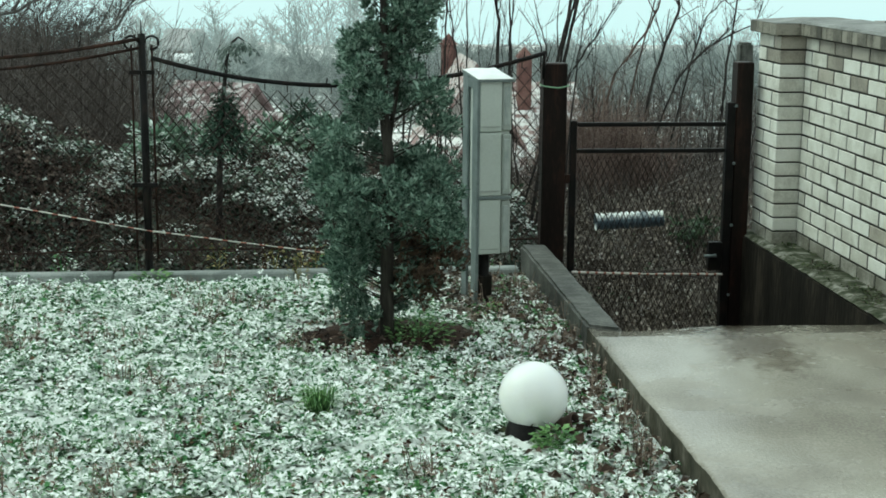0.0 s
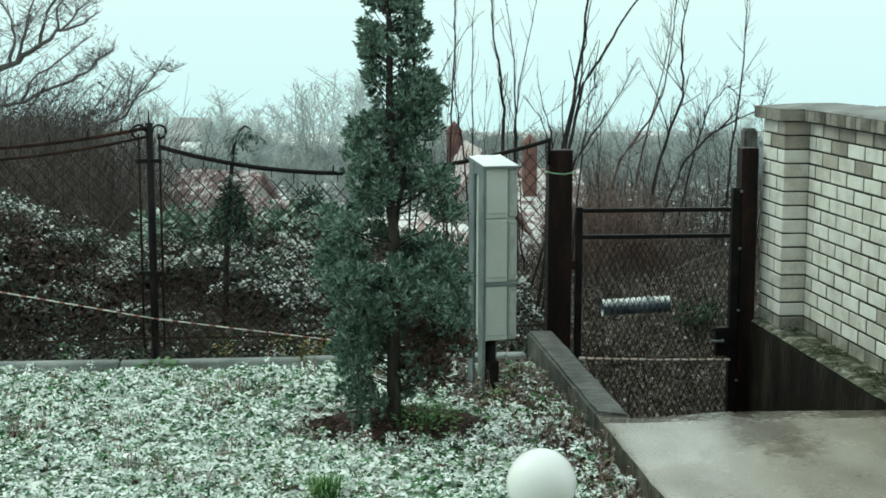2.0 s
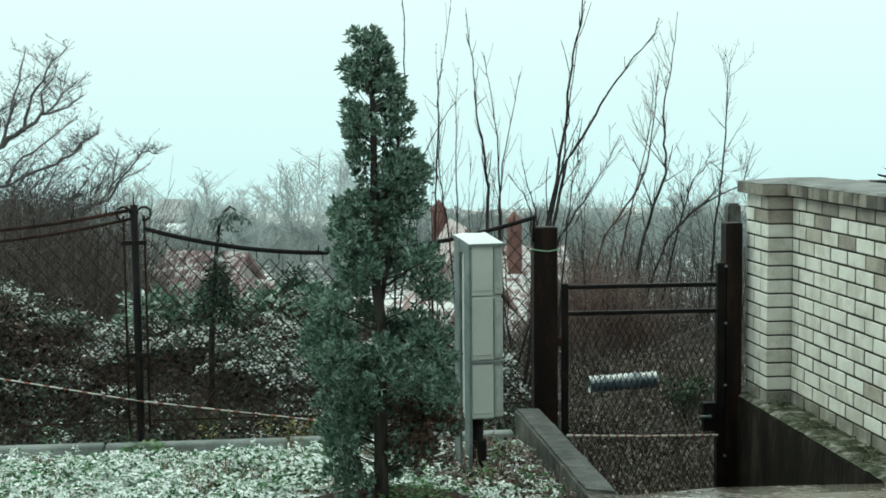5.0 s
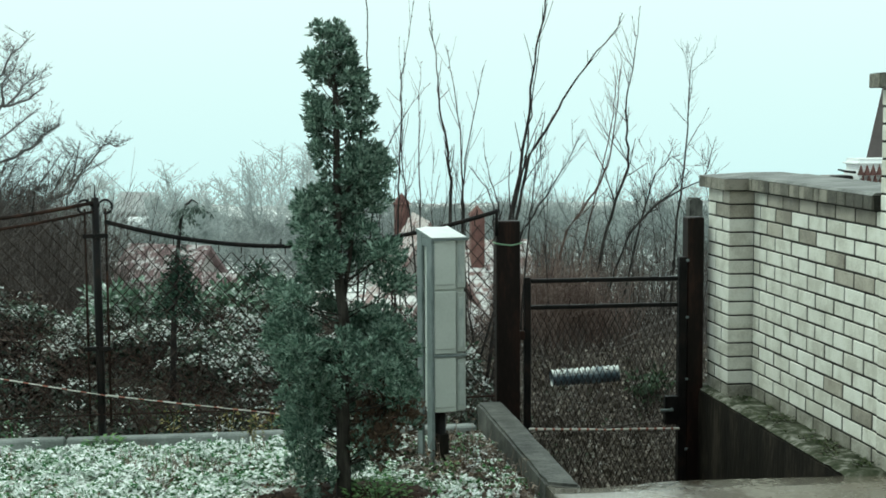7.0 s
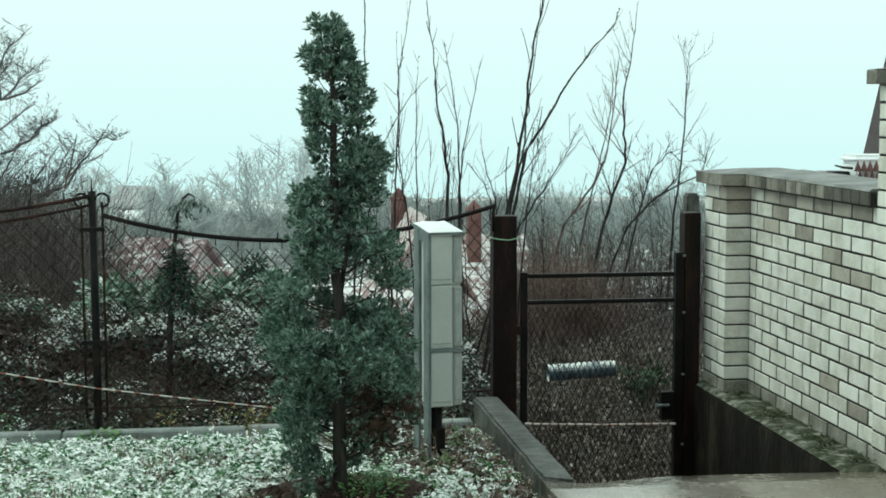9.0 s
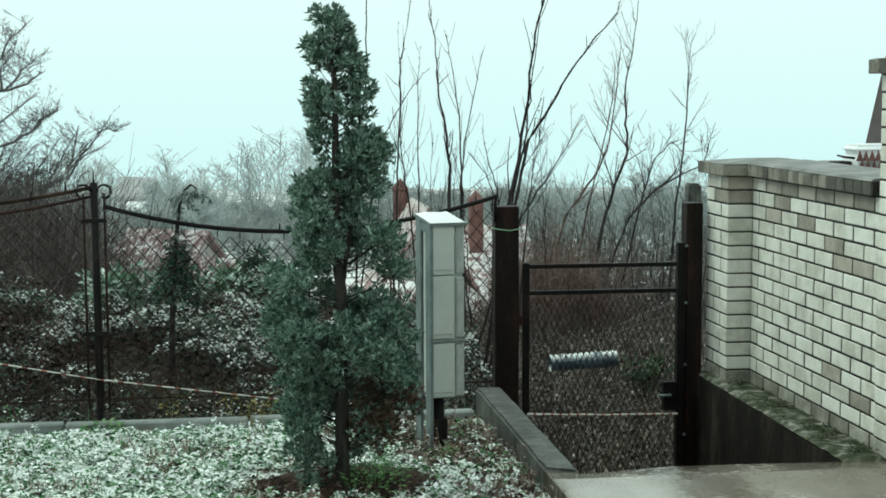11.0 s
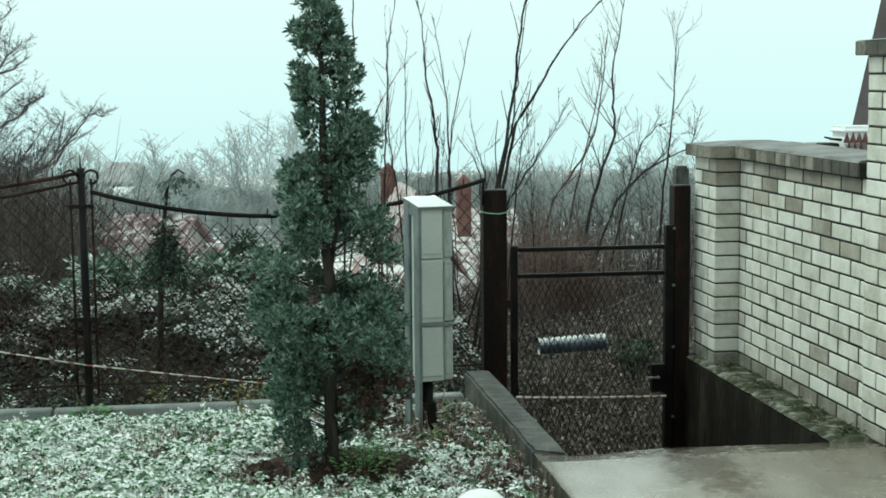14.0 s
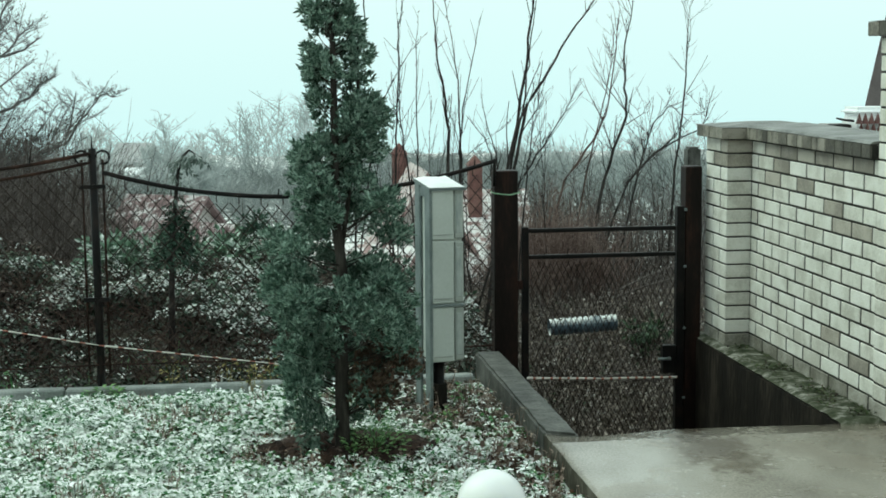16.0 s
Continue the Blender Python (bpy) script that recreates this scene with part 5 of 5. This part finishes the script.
sapling("sapling", [(1.92, 10.3, 0.81), (2.01, 10.3, 1.26), (2.14, 10.3, 1.46), (2.27, 10.3, 1.68), (2.42, 10.3, 1.9), (2.6, 10.3, 2.1), (2.64, 10.3, 2.2)], 0.017, 5, 0.24, 1, "leaning bare sapling behind the gate post")
sapling("sapling", [(2.86, 13, 0.53), (3.12, 13, 0.88), (3.21, 13, 1.07), (3.28, 13, 1.45), (3.31, 13, 1.82), (3.33, 13, 1.95)], 0.015, 13, 0.34, 2, TREE, M["sapling_bark_pale"])
sapling("sapling", [(3.1, 13.2, 0.6), (3.2, 13.2, 1.0), (3.31, 13.2, 1.51), (3.33, 13.2, 1.83)], 0.012, 9, 0.3, 2, TREE, M["sapling_bark_pale"])
sapling("sapling", [(3.32, 13.5, 0.47), (3.52, 13.5, 1.04), (3.5, 13.5, 1.37), (3.5, 13.5, 1.67), (3.57, 13.5, 1.96), (3.62, 13.5, 2.45)], 0.02, 15, 0.36, 2, TREE)
sapling("sapling", [(4.11, 14, 0.42), (4.16, 14, 0.88), (4.21, 14, 1.39), (4.22, 14, 1.73), (4.24, 14, 2.02)], 0.017, 14, 0.36, 2, TREE)
sapling("sapling", [(3.28, 12.5, 0.55), (3.5, 12.5, 0.78), (3.7, 12.5, 0.89), (3.89, 12.5, 0.97), (3.96, 12.5, 1.21)], 0.016, 18, 0.32, 2, TREE)
sapling("sapling", [(3.5, 13.0, 0.6), (3.62, 13.0, 1.0), (3.78, 13.0, 1.15), (3.95, 13.0, 1.0)], 0.013, 18, 0.3, 2, TREE)
sapling("sapling", [(2.09, 11, 0.69), (2.26, 11, 0.94), (2.42, 11, 1.18), (2.54, 11, 1.42)], 0.013, 12, 0.28, 2, THIN)
sapling("sapling", [(2.13, 12.2, 0.6), (2.13, 12.2, 0.82), (2.05, 12.2, 1.05), (2.01, 12.2, 1.29)], 0.011, 8, 0.25, 1, THIN)
sapling("sapling", [(1.99, 11.6, 0.6), (1.99, 11.6, 0.8), (1.94, 11.6, 0.97), (1.8, 11.6, 1.14)], 0.011, 7, 0.22, 1, THIN)
sapling("sapling", [(2.2, 11.3, 0.7), (2.24, 11.3, 1.05), (2.3, 11.3, 1.3)], 0.01, 12, 0.26, 2, THIN)
for k in range(9):
    x = R.uniform(2.6, 4.3)
    sapling("sapling", [(x, 13.2, -0.3), (x + R.gauss(0, 0.1), 13.2, 0.4), (x + R.gauss(0, 0.3), 13.2, R.uniform(0.8, 1.3))], 0.009, 11, 0.34, 2, "low tangled bare shoot beyond the gate")
for k in range(10):
    x = R.uniform(1.1, 2.5)
    sapling("sapling", [(x, 11.8, 0.3), (x + R.gauss(0, 0.05), 11.8, 0.8), (x + R.gauss(0, 0.15), 11.8, R.uniform(1.0, 1.5))], 0.007, 8, 0.35, 1, THIN)

# the broad bare tree down the slope
broad = empty("broad_tree", (-4.6, 19, -3.4), "broad bare tree with a spreading twiggy crown", "tree")
bt, bw = Acc(), Acc()
bt.tube([(-4.6, 19, -3.4), (-4.35, 18.9, -1.6), (-4.0, 18.7, -0.2), (-3.65, 18.6, 0.8)], 0.16, 0.07, 8)
under(part("trunk", bt, M["bark"]), broad)
BOUGHS = [([(-3.65, 0.8), (-3.25, 1.12), (-3.04, 1.21), (-2.8, 1.36), (-2.51, 1.59), (-2.2, 1.69), (-2.04, 1.82)], 0.05, 18),
         ([(-3.04, 1.21), (-2.98, 1.53), (-3.04, 1.84), (-3.19, 2.07)], 0.022, 14),
         ([(-2.98, 1.25), (-2.86, 1.59), (-2.78, 1.98), (-2.67, 2.37)], 0.022, 16),
         ([(-2.75, 1.4), (-2.66, 1.8), (-2.48, 2.09), (-2.23, 2.38)], 0.024, 18),
         ([(-2.51, 1.59), (-2.52, 1.84), (-2.36, 2.07)], 0.018, 14),
         ([(-2.51, 1.59), (-2.3, 1.82), (-2.12, 2.0)], 0.016, 14),
         ([(-3.8, 0.4), (-3.27, 0.71), (-2.92, 0.8), (-2.39, 1.02), (-2.1, 1.2), (-2.05, 1.32)], 0.03, 20),
         ([(-2.92, 0.8), (-2.73, 1.1), (-2.38, 1.34), (-2.1, 1.55)], 0.018, 16),
         ([(-3.65, 0.8), (-3.25, 1.28), (-3.14, 1.46), (-3.2, 1.75)], 0.025, 12),
         ([(-2.39, 1.02), (-2.2, 1.12), (-2.05, 1.3), (-1.9, 1.36)], 0.016, 16),
         ([(-2.9, 0.2), (-2.3, 0.4), (-1.8, 0.6), (-1.58, 0.94), (-1.4, 1.13), (-1.21, 1.13)], 0.022, 18),
         ([(-1.8, 0.6), (-1.72, 0.9), (-1.66, 1.2)], 0.014, 12)]
BOUGHS += [([(-3.4 + 0.15 * k, 0.1 + 0.02 * k), (-2.95 + 0.15 * k, 0.55), (-2.6 + 0.15 * k, 0.95 + R.gauss(0, 0.12))], 0.016, 14) for k in range(8)]
for line, r0, n in BOUGHS:
    dy = R.uniform(-0.25, 0.25)
    pts = []
    for (x0, z0), (x1, z1) in zip(line, line[1:]):
        for k in range(3):
            f = k / 3
            pts.append(Vector((x0 + (x1 - x0) * f, 18.6 + dy, z0 + (z1 - z0) * f)) + (Vector((R.gauss(0, 0.012), R.gauss(0, 0.03), R.gauss(0, 0.012))) if pts else Vector((0, 0, 0))))
    pts.append(Vector((line[-1][0], 18.6 + dy, line[-1][1])))
    bt = Acc()
    bt.tube(pts, r0, 0.005, 6)
    under(part("limb", bt, M["mist_bark"]), broad)
    twigs(bw, pts[1:], 0.011, int(n * 1.3), 0.5, 3, 0.8, 0.3, 0.0024, 0.1, 0.06)
tagged(under(part("twig_work", bw, M["mist_bark"]), broad), kind="stuff")


def shrub(a, at, tall, n, r, wide=0.35):
    for _ in range(n if tall > 0.15 else 0):
        b = at + Vector((R.gauss(0, wide * 0.4), R.gauss(0, wide * 0.4), 0))
        L = tall * R.uniform(0.5, 1.05)
        d = Vector((R.gauss(0, 0.2), R.gauss(0, 0.2), 1)).normalized()
        t = b + d * L + Vector((R.gauss(0, wide * 0.3), 0, 0))
        m = b.lerp(t, 0.5) + Vector((R.gauss(0, 0.05), R.gauss(0, 0.05), 0))
        a.tube([b, m, t], r, r * 0.4, 3, False)
        for _ in range(6):
            p = m.lerp(t, R.uniform(-0.4, 0.9))
            a.tube([p, p + Vector((R.gauss(0, 0.6), R.gauss(0, 0.6), R.uniform(0.2, 1))) * (L * 0.22)], r * 0.55, r * 0.3, 3, False)


sb, rb = Acc(), Acc()
for _ in range(380):
    y = R.uniform(13.5, 22)
    u = R.uniform(-0.24, 0.36)
    x = u * y
    crest = -0.078 + 0.03 * smoothstep(-0.085, -0.13, u) - 0.004 * smoothstep(0.2, 0.23, u) - 0.025 * smoothstep(-0.09, -0.06, u) * (1 - smoothstep(0.18, 0.215, u)) - 0.026 * smoothstep(0.01, 0.05, u) * (1 - smoothstep(0.18, 0.215, u)) + R.gauss(0, 0.006)
    b = height(x, y)
    tall = 1.6 + crest * y - b
    if tall > 0.3:
        shrub(sb, Vector((x, y, b - 0.1)), tall, 10, 0.0055)
for _ in range(250):
    y = R.uniform(15, 24)
    u = R.uniform(-0.24, -0.085)
    b = height(u * y, y)
    shrub(sb, Vector((u * y, y, b - 0.1)), 1.6 + (-0.033 + R.gauss(0, 0.008) - 0.4 * (max(u, -0.19) + 0.15)) * y - b, 11, 0.005, 0.4)
tagged(part("slope_brush", sb, M["brush"]), "dense grey-brown bare brush on the slope", "brush", kind="stuff")
for _ in range(75):
    x, y = R.uniform(2.2, 2.95), R.uniform(11.6, 12.6)
    shrub(rb, Vector((x, y, height(x, y))), R.uniform(0.55, 1.05) - 0.7 * max(0, x - 2.4) - 0.5 * max(0, 2.35 - x), 15, 0.0032, 0.24)
tagged(part("russet_brush", rb, M["redbrush"]), "russet bare brush beyond the gate", "brush", kind="stuff")
def far_tree(a, x, y, tall, wide, stems=3, n=26):
    b = height(x, y) - 0.5
    for _ in range(stems):
        t = Vector((x + R.gauss(0, wide * 0.35), y, b + tall * R.uniform(0.82, 1.02)))
        base = Vector((x, y, b))
        a.tube([base, base.lerp(t, 0.35) + Vector((R.gauss(0, wide * 0.06), 0, 0)), base.lerp(t, 0.7) + Vector((R.gauss(0, wide * 0.08), 0, 0)), t], 0.0007 * y, 0.0002 * y, 3, False)
        for _ in range(n):
            f = R.uniform(0.25, 1)
            p = base.lerp(t, f)
            L = wide * (1.15 - 0.75 * f)
            q = p + Vector((R.gauss(0, 0.5), R.gauss(0, 0.2), R.uniform(0.25, 0.95))) * L
            a.tube([p, q], 0.00026 * y, 0.00015 * y, 3, False)
            for _ in range(6):
                p2 = p.lerp(q, R.uniform(0.3, 1))
                a.tube([p2, p2 + Vector((R.gauss(0, 0.5), 0, R.uniform(0.1, 0.9))) * (L * 0.42)], 0.00015 * y, 0.0001 * y, 3, False)


fr = Acc()
for _ in range(190):
    y = R.uniform(78, 150)
    u = R.uniform(-0.22, 0.42)
    crest = -0.069 - 0.008 * smoothstep(-0.09, -0.07, u) * (1 - smoothstep(0.04, 0.07, u)) + 0.003 * smoothstep(0.06, 0.1, u) + 0.006 * noise.noise(Vector((u * 22, 3, 0))) + 0.012 * smoothstep(-0.05, -0.14, u) - 0.012 * R.random()
    far_tree(fr, u * y, y, max(2.0, 1.6 + crest * y - height(u * y, y) + 0.5), 2.6)
tagged(part("far_woods", fr, M["far_twig"]), "far bare trees with haze painted into their colour", "woods", kind="stuff")
for u, top, y, wide, stems in ((-0.03, -0.036, 115, 2.6, 2), (-0.044, -0.053, 95, 1.8, 6), (-0.032, -0.052, 95, 2.0, 6), (-0.02, -0.054, 96, 2.0, 6), (-0.008, -0.057, 96, 1.8, 6), (-0.002, -0.04, 120, 2.4, 2), (0.02, -0.033, 110, 3.4, 3), (0.036, -0.026, 118, 3.6, 3), (0.052, -0.031, 105, 3.2, 3), (-0.075, -0.047, 90, 2.8, 3), (-0.1, -0.042, 80, 3.0, 4), (0.085, -0.05, 100, 3.0, 4), (0.215, -0.06, 95, 3.0, 4), (0.26, -0.058, 90, 3.0, 4), (0.3, -0.056, 85, 3.0, 4)):
    far = Acc()
    far_tree(far, u * y, y, 1.6 + top * y - height(u * y, y) + 0.5, wide, stems, 28)
    tagged(part("far_tree", far, M["far_haze"]), "tall far bare tree, coloured pale for haze", "tree", "far trees")

# ---- houses in the valley ----
def house(at, w, d, wall_h, roof_h, roof_mat, label, turn=0.0, chimneys=()):
    h = empty("house", at, label, "house", "valley houses")
    h.rotation_euler = (0, 0, radians(turn))
    walls = Acc()
    walls.box(-w / 2, w / 2, -d / 2, d / 2, -3, wall_h)
    part("house_wall", walls, M["plaster"], h)
    r = Acc()
    o = 0.35
    for s in (-1, 1):
        k = len(r.v)
        for zz in (0, -0.15):
            r.v += [(s * (w / 2 + o), -d / 2 - o, wall_h - 0.1 + zz), (s * (w / 2 + o), d / 2 + o, wall_h - 0.1 + zz), (0, d / 2 + o, wall_h + roof_h + zz), (0, -d / 2 - o, wall_h + roof_h + zz)]
        r.f += [tuple(k + i for i in q) for q in ((0, 1, 2, 3), (7, 6, 5, 4), (0, 3, 7, 4), (1, 5, 6, 2), (0, 4, 5, 1), (3, 2, 6, 7))]
    part("roof", r, roof_mat, h)
    count = max(6, int(math.hypot(w / 2 + o, roof_h) / 0.34))
    for s in (-1, 1):
        for k in range(count):
            f0, f1 = k / count, (k + 1) / count
            x0, x1 = s * (w / 2 + o) * (1 - f0), s * (w / 2 + o) * (1 - f1)
            z0, z1 = wall_h - 0.1 + (roof_h + 0.1) * f0, wall_h - 0.1 + (roof_h + 0.1) * f1
            c = Acc()
            y0, y1 = -d / 2 - o, d / 2 + o
            c.v = [(x0, y0, z0 + 0.035), (x0, y1, z0 + 0.035), (x1, y1, z1 + 0.02), (x1, y0, z1 + 0.02), (x0, y0, z0), (x0, y1, z0)]
            c.f = [(0, 1, 2, 3), (4, 5, 1, 0)]
            part("tile_course", c, roof_mat, h)
    for yy in (-d / 2, d / 2):
        gab, k = Acc(), 0
        gab.v += [(-w / 2, yy, wall_h), (w / 2, yy, wall_h), (0, yy, wall_h + roof_h * 0.97)]
        gab.f.append((k, k + 1, k + 2))
        part("gable", gab, M["plaster"], h)
    for wx in (-w / 4, w / 4):
        win = Acc()
        win.box(wx - 0.4, wx + 0.4, -d / 2 - 0.03, -d / 2 + 0.02, wall_h - 1.7, wall_h - 0.5)
        wo = part("window", win, M["glass_dark"], h)
    for cx, cy, cw, top in chimneys:
        c = Acc()
        c.box(cx - cw / 2, cx + cw / 2, cy - cw / 2, cy + cw / 2, wall_h, top)
        k = len(c.v)
        e = cw / 2 + 0.06
        c.v += [(cx - e, cy - e, top), (cx + e, cy - e, top), (cx + e, cy + e, top), (cx - e, cy + e, top), (cx, cy, top + cw * 0.8)]
        c.f += [(k, k + 1, k + 4), (k + 1, k + 2, k + 4), (k + 2, k + 3, k + 4), (k + 3, k, k + 4), (k + 3, k + 2, k + 1, k)]
        part("chimney", c, M["chimney"], h, "red brick chimney with a pointed cap")
    return h


house((8.25, 57, -7.7), 7.5, 4.9, 1.4, 2.9, M["roof_red"], "house with snow-covered red tile roof and two brick chimneys", 90, ((-1.0, 2.0, 0.5, 5.75), (-1.0, -0.74, 0.48, 5.3)))
house((6.45, 52, -5.95), 2.6, 4, 1.2, 2.6, M["roof_red"], "steep snowy red gable beside the larger house", 0)
house((2.9, 45, -7.0), 3.6, 5, 1.6, 1.6, M["roof_red"], "low house with a snowy red roof down the slope", 60)
house((-2.5, 70, -8.0), 4.2, 3.4, 1.6, 1.9, M["roof_tile"], "small far house with a red tile roof", 62)
house((-0.9, 61, -7.9), 3.6, 3.0, 1.4, 1.7, M["roof_tile"], "low far shed with a faded red roof", 50)
house((-6.6, 122, -8.2), 2.6, 2.4, 1.9, 1.3, M["roof_far"], "far house, its roof greyed for haze", 65)
house((-5.4, 108, -8.6), 3.2, 3.6, 1.5, 1.2, M["snow"], "far low house under a snowy roof", 84)
house((1.8, 130, -10.6), 3.4, 4.2, 1.7, 1.2, M["snow"], "far long house under a snowy roof", 86)

# steep roof and tile ridge behind the brick wall
nh = empty("neighbour_roof", (10.2, 22, -3), "steep dark brown roof beside a snowy red tile ridge", "roof")
a = Acc()
a.v = [(8.78, 21, 0.3), (13.5, 21, 0.3), (13.5, 25, 0.3), (11.2, 25, 0.3), (10.2, 21.4, 6.0), (11.5, 23.5, 6.0), (8.78, 21, -4), (13.5, 21, -4), (13.5, 25, -4), (11.2, 25, -4)]
a.f = [(0, 1, 4), (1, 2, 5, 4), (2, 3, 5), (3, 0, 4, 5), (6, 7, 1, 0), (7, 8, 2, 1), (8, 9, 3, 2), (9, 6, 0, 3)]
under(part("steep_roof", a, M["roof_dark"]), nh)
for j in range(2):
    for i in range(5):
        bm = bmesh.new()
        bmesh.ops.create_cone(bm, cap_ends=True, segments=8, radius1=0.05, radius2=0.004, depth=0.14, matrix=Matrix.Translation((8.24 + 0.085 * i + 0.03 * j, 19.62, 0.72 - 0.13 * j)))
        under(part("ridge_tile", bm, M["chimney"]), nh)
a = Acc()
a.box(8.62, 10.5, 19.95, 22, -3.5, 0.55)
under(part("ridge_wall", a, M["plaster"]), nh)
under(part("ridge_bed", span(8.25, 9.4, 19.68, 20.25, 0.45, 0.73, 0.03, 2), M["snow"], None, "snow over the tiles"), nh)
under(part("ridge_snow", span(8.22, 9.4, 19.7, 20.25, 0.735, 0.86, 0.055, 3), M["snow"], None, "cap of fresh snow"), nh)
a = Acc()
a.tube([(7.96, 19.7, 0.725), (8.06, 19.7, 0.7), (8.2, 19.7, 0.685)], 0.012, 0.02, 6)
under(part("roof_hook", a, M["black_steel"]), nh)
under(part("gutter", span(7.95, 8.2, 19.75, 20, 0.44, 0.64, 0.02), M["black_steel"]), nh)

# ---- brick wall ----
COURSE = 0.0754
FACE = 2.82
shared = {}


def brick_mesh(sx, sy, sz, material):
    key = (round(sx, 3), round(sy, 3), round(sz, 3), material.name)
    if key not in shared:
        me = bpy.data.meshes.new("brick")
        bm = rounded(sx, sy, sz, 0.0035)
        bm.to_mesh(me)
        bm.free()
        me.materials.append(material)
        shared[key] = me
    return shared[key]


def brick(parent, x0, x1, y0, y1, z0, z1, material, name="brick"):
    ob = new(name, brick_mesh(x1 - x0, y1 - y0, z1 - z0, material))
    ob.parent = parent
    ob.matrix_parent_inverse = Matrix.Translation(parent.location).inverted()
    ob.location = ((x0 + x1) / 2 + R.uniform(-0.0015, 0.0015), (y0 + y1) / 2, (z0 + z1) / 2)
    return ob


wall = empty("brick_wall", (2.95, 7.3, 0), "wall of white silicate bricks with dark joints and brown coping", "wall", kind="structure")
core = Acc()
core.box(FACE + 0.003, 3.07, 6.46, 8.3, -0.002, 15 * COURSE)
under(part("mortar", core, M["mortar"]), wall)
J = 0.009
PITCH = 0.2325
# course and place along the wall of the bricks that took up stains
STAINED = ((13, 7.69), (12, 7.83), (12, 7.36), (11, 7.0), (10, 6.89), (10, 6.66), (3, 6.97), (2, 6.62))
for c in range(15):
    z0, z1 = c * COURSE + J / 2, (c + 1) * COURSE - J / 2
    cut = (7.112 if c % 2 else 7.006) - PITCH * 3
    y = cut
    while y < 8.15:
        a0, a1 = max(y, 6.475), min(y + PITCH, 8.15)
        if a1 - a0 > 0.03:
            dirty = any(c == k and a0 < q < a1 for k, q in STAINED) or c == 14 and R.random() < 0.75
            brick(wall, FACE, FACE + 0.1, a0 + 0.0075, a1 - 0.0075, z0, z1, M["brick_damp"] if c == 0 else M["brick_brown"] if dirty else M["brick"])
        y += PITCH
TOP = 15 * COURSE
y = 6.48
while y < 8.1:
    w = R.choice((0.07, 0.1, 0.1, 0.12))
    w = min(w, 8.105 - y)
    brick(wall, FACE - 0.045, 3.12, y + 0.003, y + w - 0.003, TOP + 0.003, TOP + 0.064, M["coping"], "coping_brick")
    y += w
under(part("coping_bed", span(FACE - 0.035, 3.11, 6.48, 8.1, TOP - 0.004, TOP + 0.06, 0.0), M["mortar"]), wall)
cap = Acc()
cap.v = [(FACE - 0.046, 6.48, TOP + 0.066), (3.13, 6.48, TOP + 0.066), (3.13, 8.12, TOP + 0.066), (FACE - 0.046, 8.12, TOP + 0.066), (FACE - 0.03, 6.48, TOP + 0.078), (3.1, 6.48, TOP + 0.088), (3.1, 8.12, TOP + 0.088), (FACE - 0.03, 8.12, TOP + 0.078)]
cap.f = [(3, 2, 1, 0), (4, 5, 6, 7), (0, 1, 5, 4), (1, 2, 6, 5), (2, 3, 7, 6), (3, 0, 4, 7)]
under(part("coping_top", cap, M["cap"], None, "grey wet mortar on the coping"), wall)


def pillar(name, x0, x1, y0, y1, courses, label):
    p = empty(name, ((x0 + x1) / 2, (y0 + y1) / 2, 0), label, "pillar", "brick pillars", "structure")
    m = Acc()
    m.box(x0 + 0.004, x1 - 0.004, y0 + 0.004, y1 - 0.004, -0.002, courses * COURSE)
    under(part("mortar", m, M["mortar"]), p)
    for c in range(courses):
        z0, z1 = c * COURSE + J / 2, (c + 1) * COURSE - J / 2
        s = y0 + (0.235 if c % 2 else 0.12)
        mm = M["brick_damp"] if c == 0 else M["brick_brown"] if R.random() < 0.2 else M["brick"]
        brick(p, x0, x0 + 0.16, y0, s - 0.007, z0, z1, mm)
        brick(p, x0, x0 + 0.16, s + 0.007, y1, z0, z1, M["brick_damp"] if c == 0 else M["brick"])
        brick(p, x0 + 0.16 + J, x1, y0, y0 + 0.12, z0, z1, M["brick"])
    t = courses * COURSE
    e = 0.045
    n = 4
    for k in range(n):
        a0 = y0 - e + (y1 - y0 + 2 * e) * k / n
        a1 = y0 - e + (y1 - y0 + 2 * e) * (k + 1) / n
        brick(p, x0 - e, x0 + 0.12, a0 + 0.003, a1 - 0.003, t + 0.003, t + 0.064, M["coping"], "coping_brick")
    for k in range(3):
        a0 = x0 + 0.12 + (x1 + e - x0 - 0.12) * k / 3
        a1 = x0 + 0.12 + (x1 + e - x0 - 0.12) * (k + 1) / 3
        brick(p, a0 + 0.003, a1 - 0.003, y0 - e, y1 + e, t + 0.003, t + 0.064, M["coping"], "coping_brick")
    q = Acc()
    z = t + 0.066
    q.v = [(x0 - e, y0 - e, z), (x1 + e, y0 - e, z), (x1 + e, y1 + e, z), (x0 - e, y1 + e, z), (x0 + 0.18, y0 + 0.15, z + 0.022), (x1 - 0.15, y0 + 0.15, z + 0.022), (x1 - 0.15, y1 - 0.15, z + 0.022), (x0 + 0.18, y1 - 0.15, z + 0.022)]
    q.f = [(3, 2, 1, 0), (4, 5, 6, 7), (0, 1, 5, 4), (1, 2, 6, 5), (2, 3, 7, 6), (3, 0, 4, 7)]
    under(part("cap_top", q, M["cap"], None, "grey wet mortar on the cap"), p)
    return p


pillar("brick_pillar", 2.685, 3.2, 8.152, 8.52, 15, "end pillar of white silicate bricks beside the gate")
pillar("brick_pillar", 2.808, 3.22, 6.09, 6.468, 22, "taller pillar of white silicate bricks on the slab")
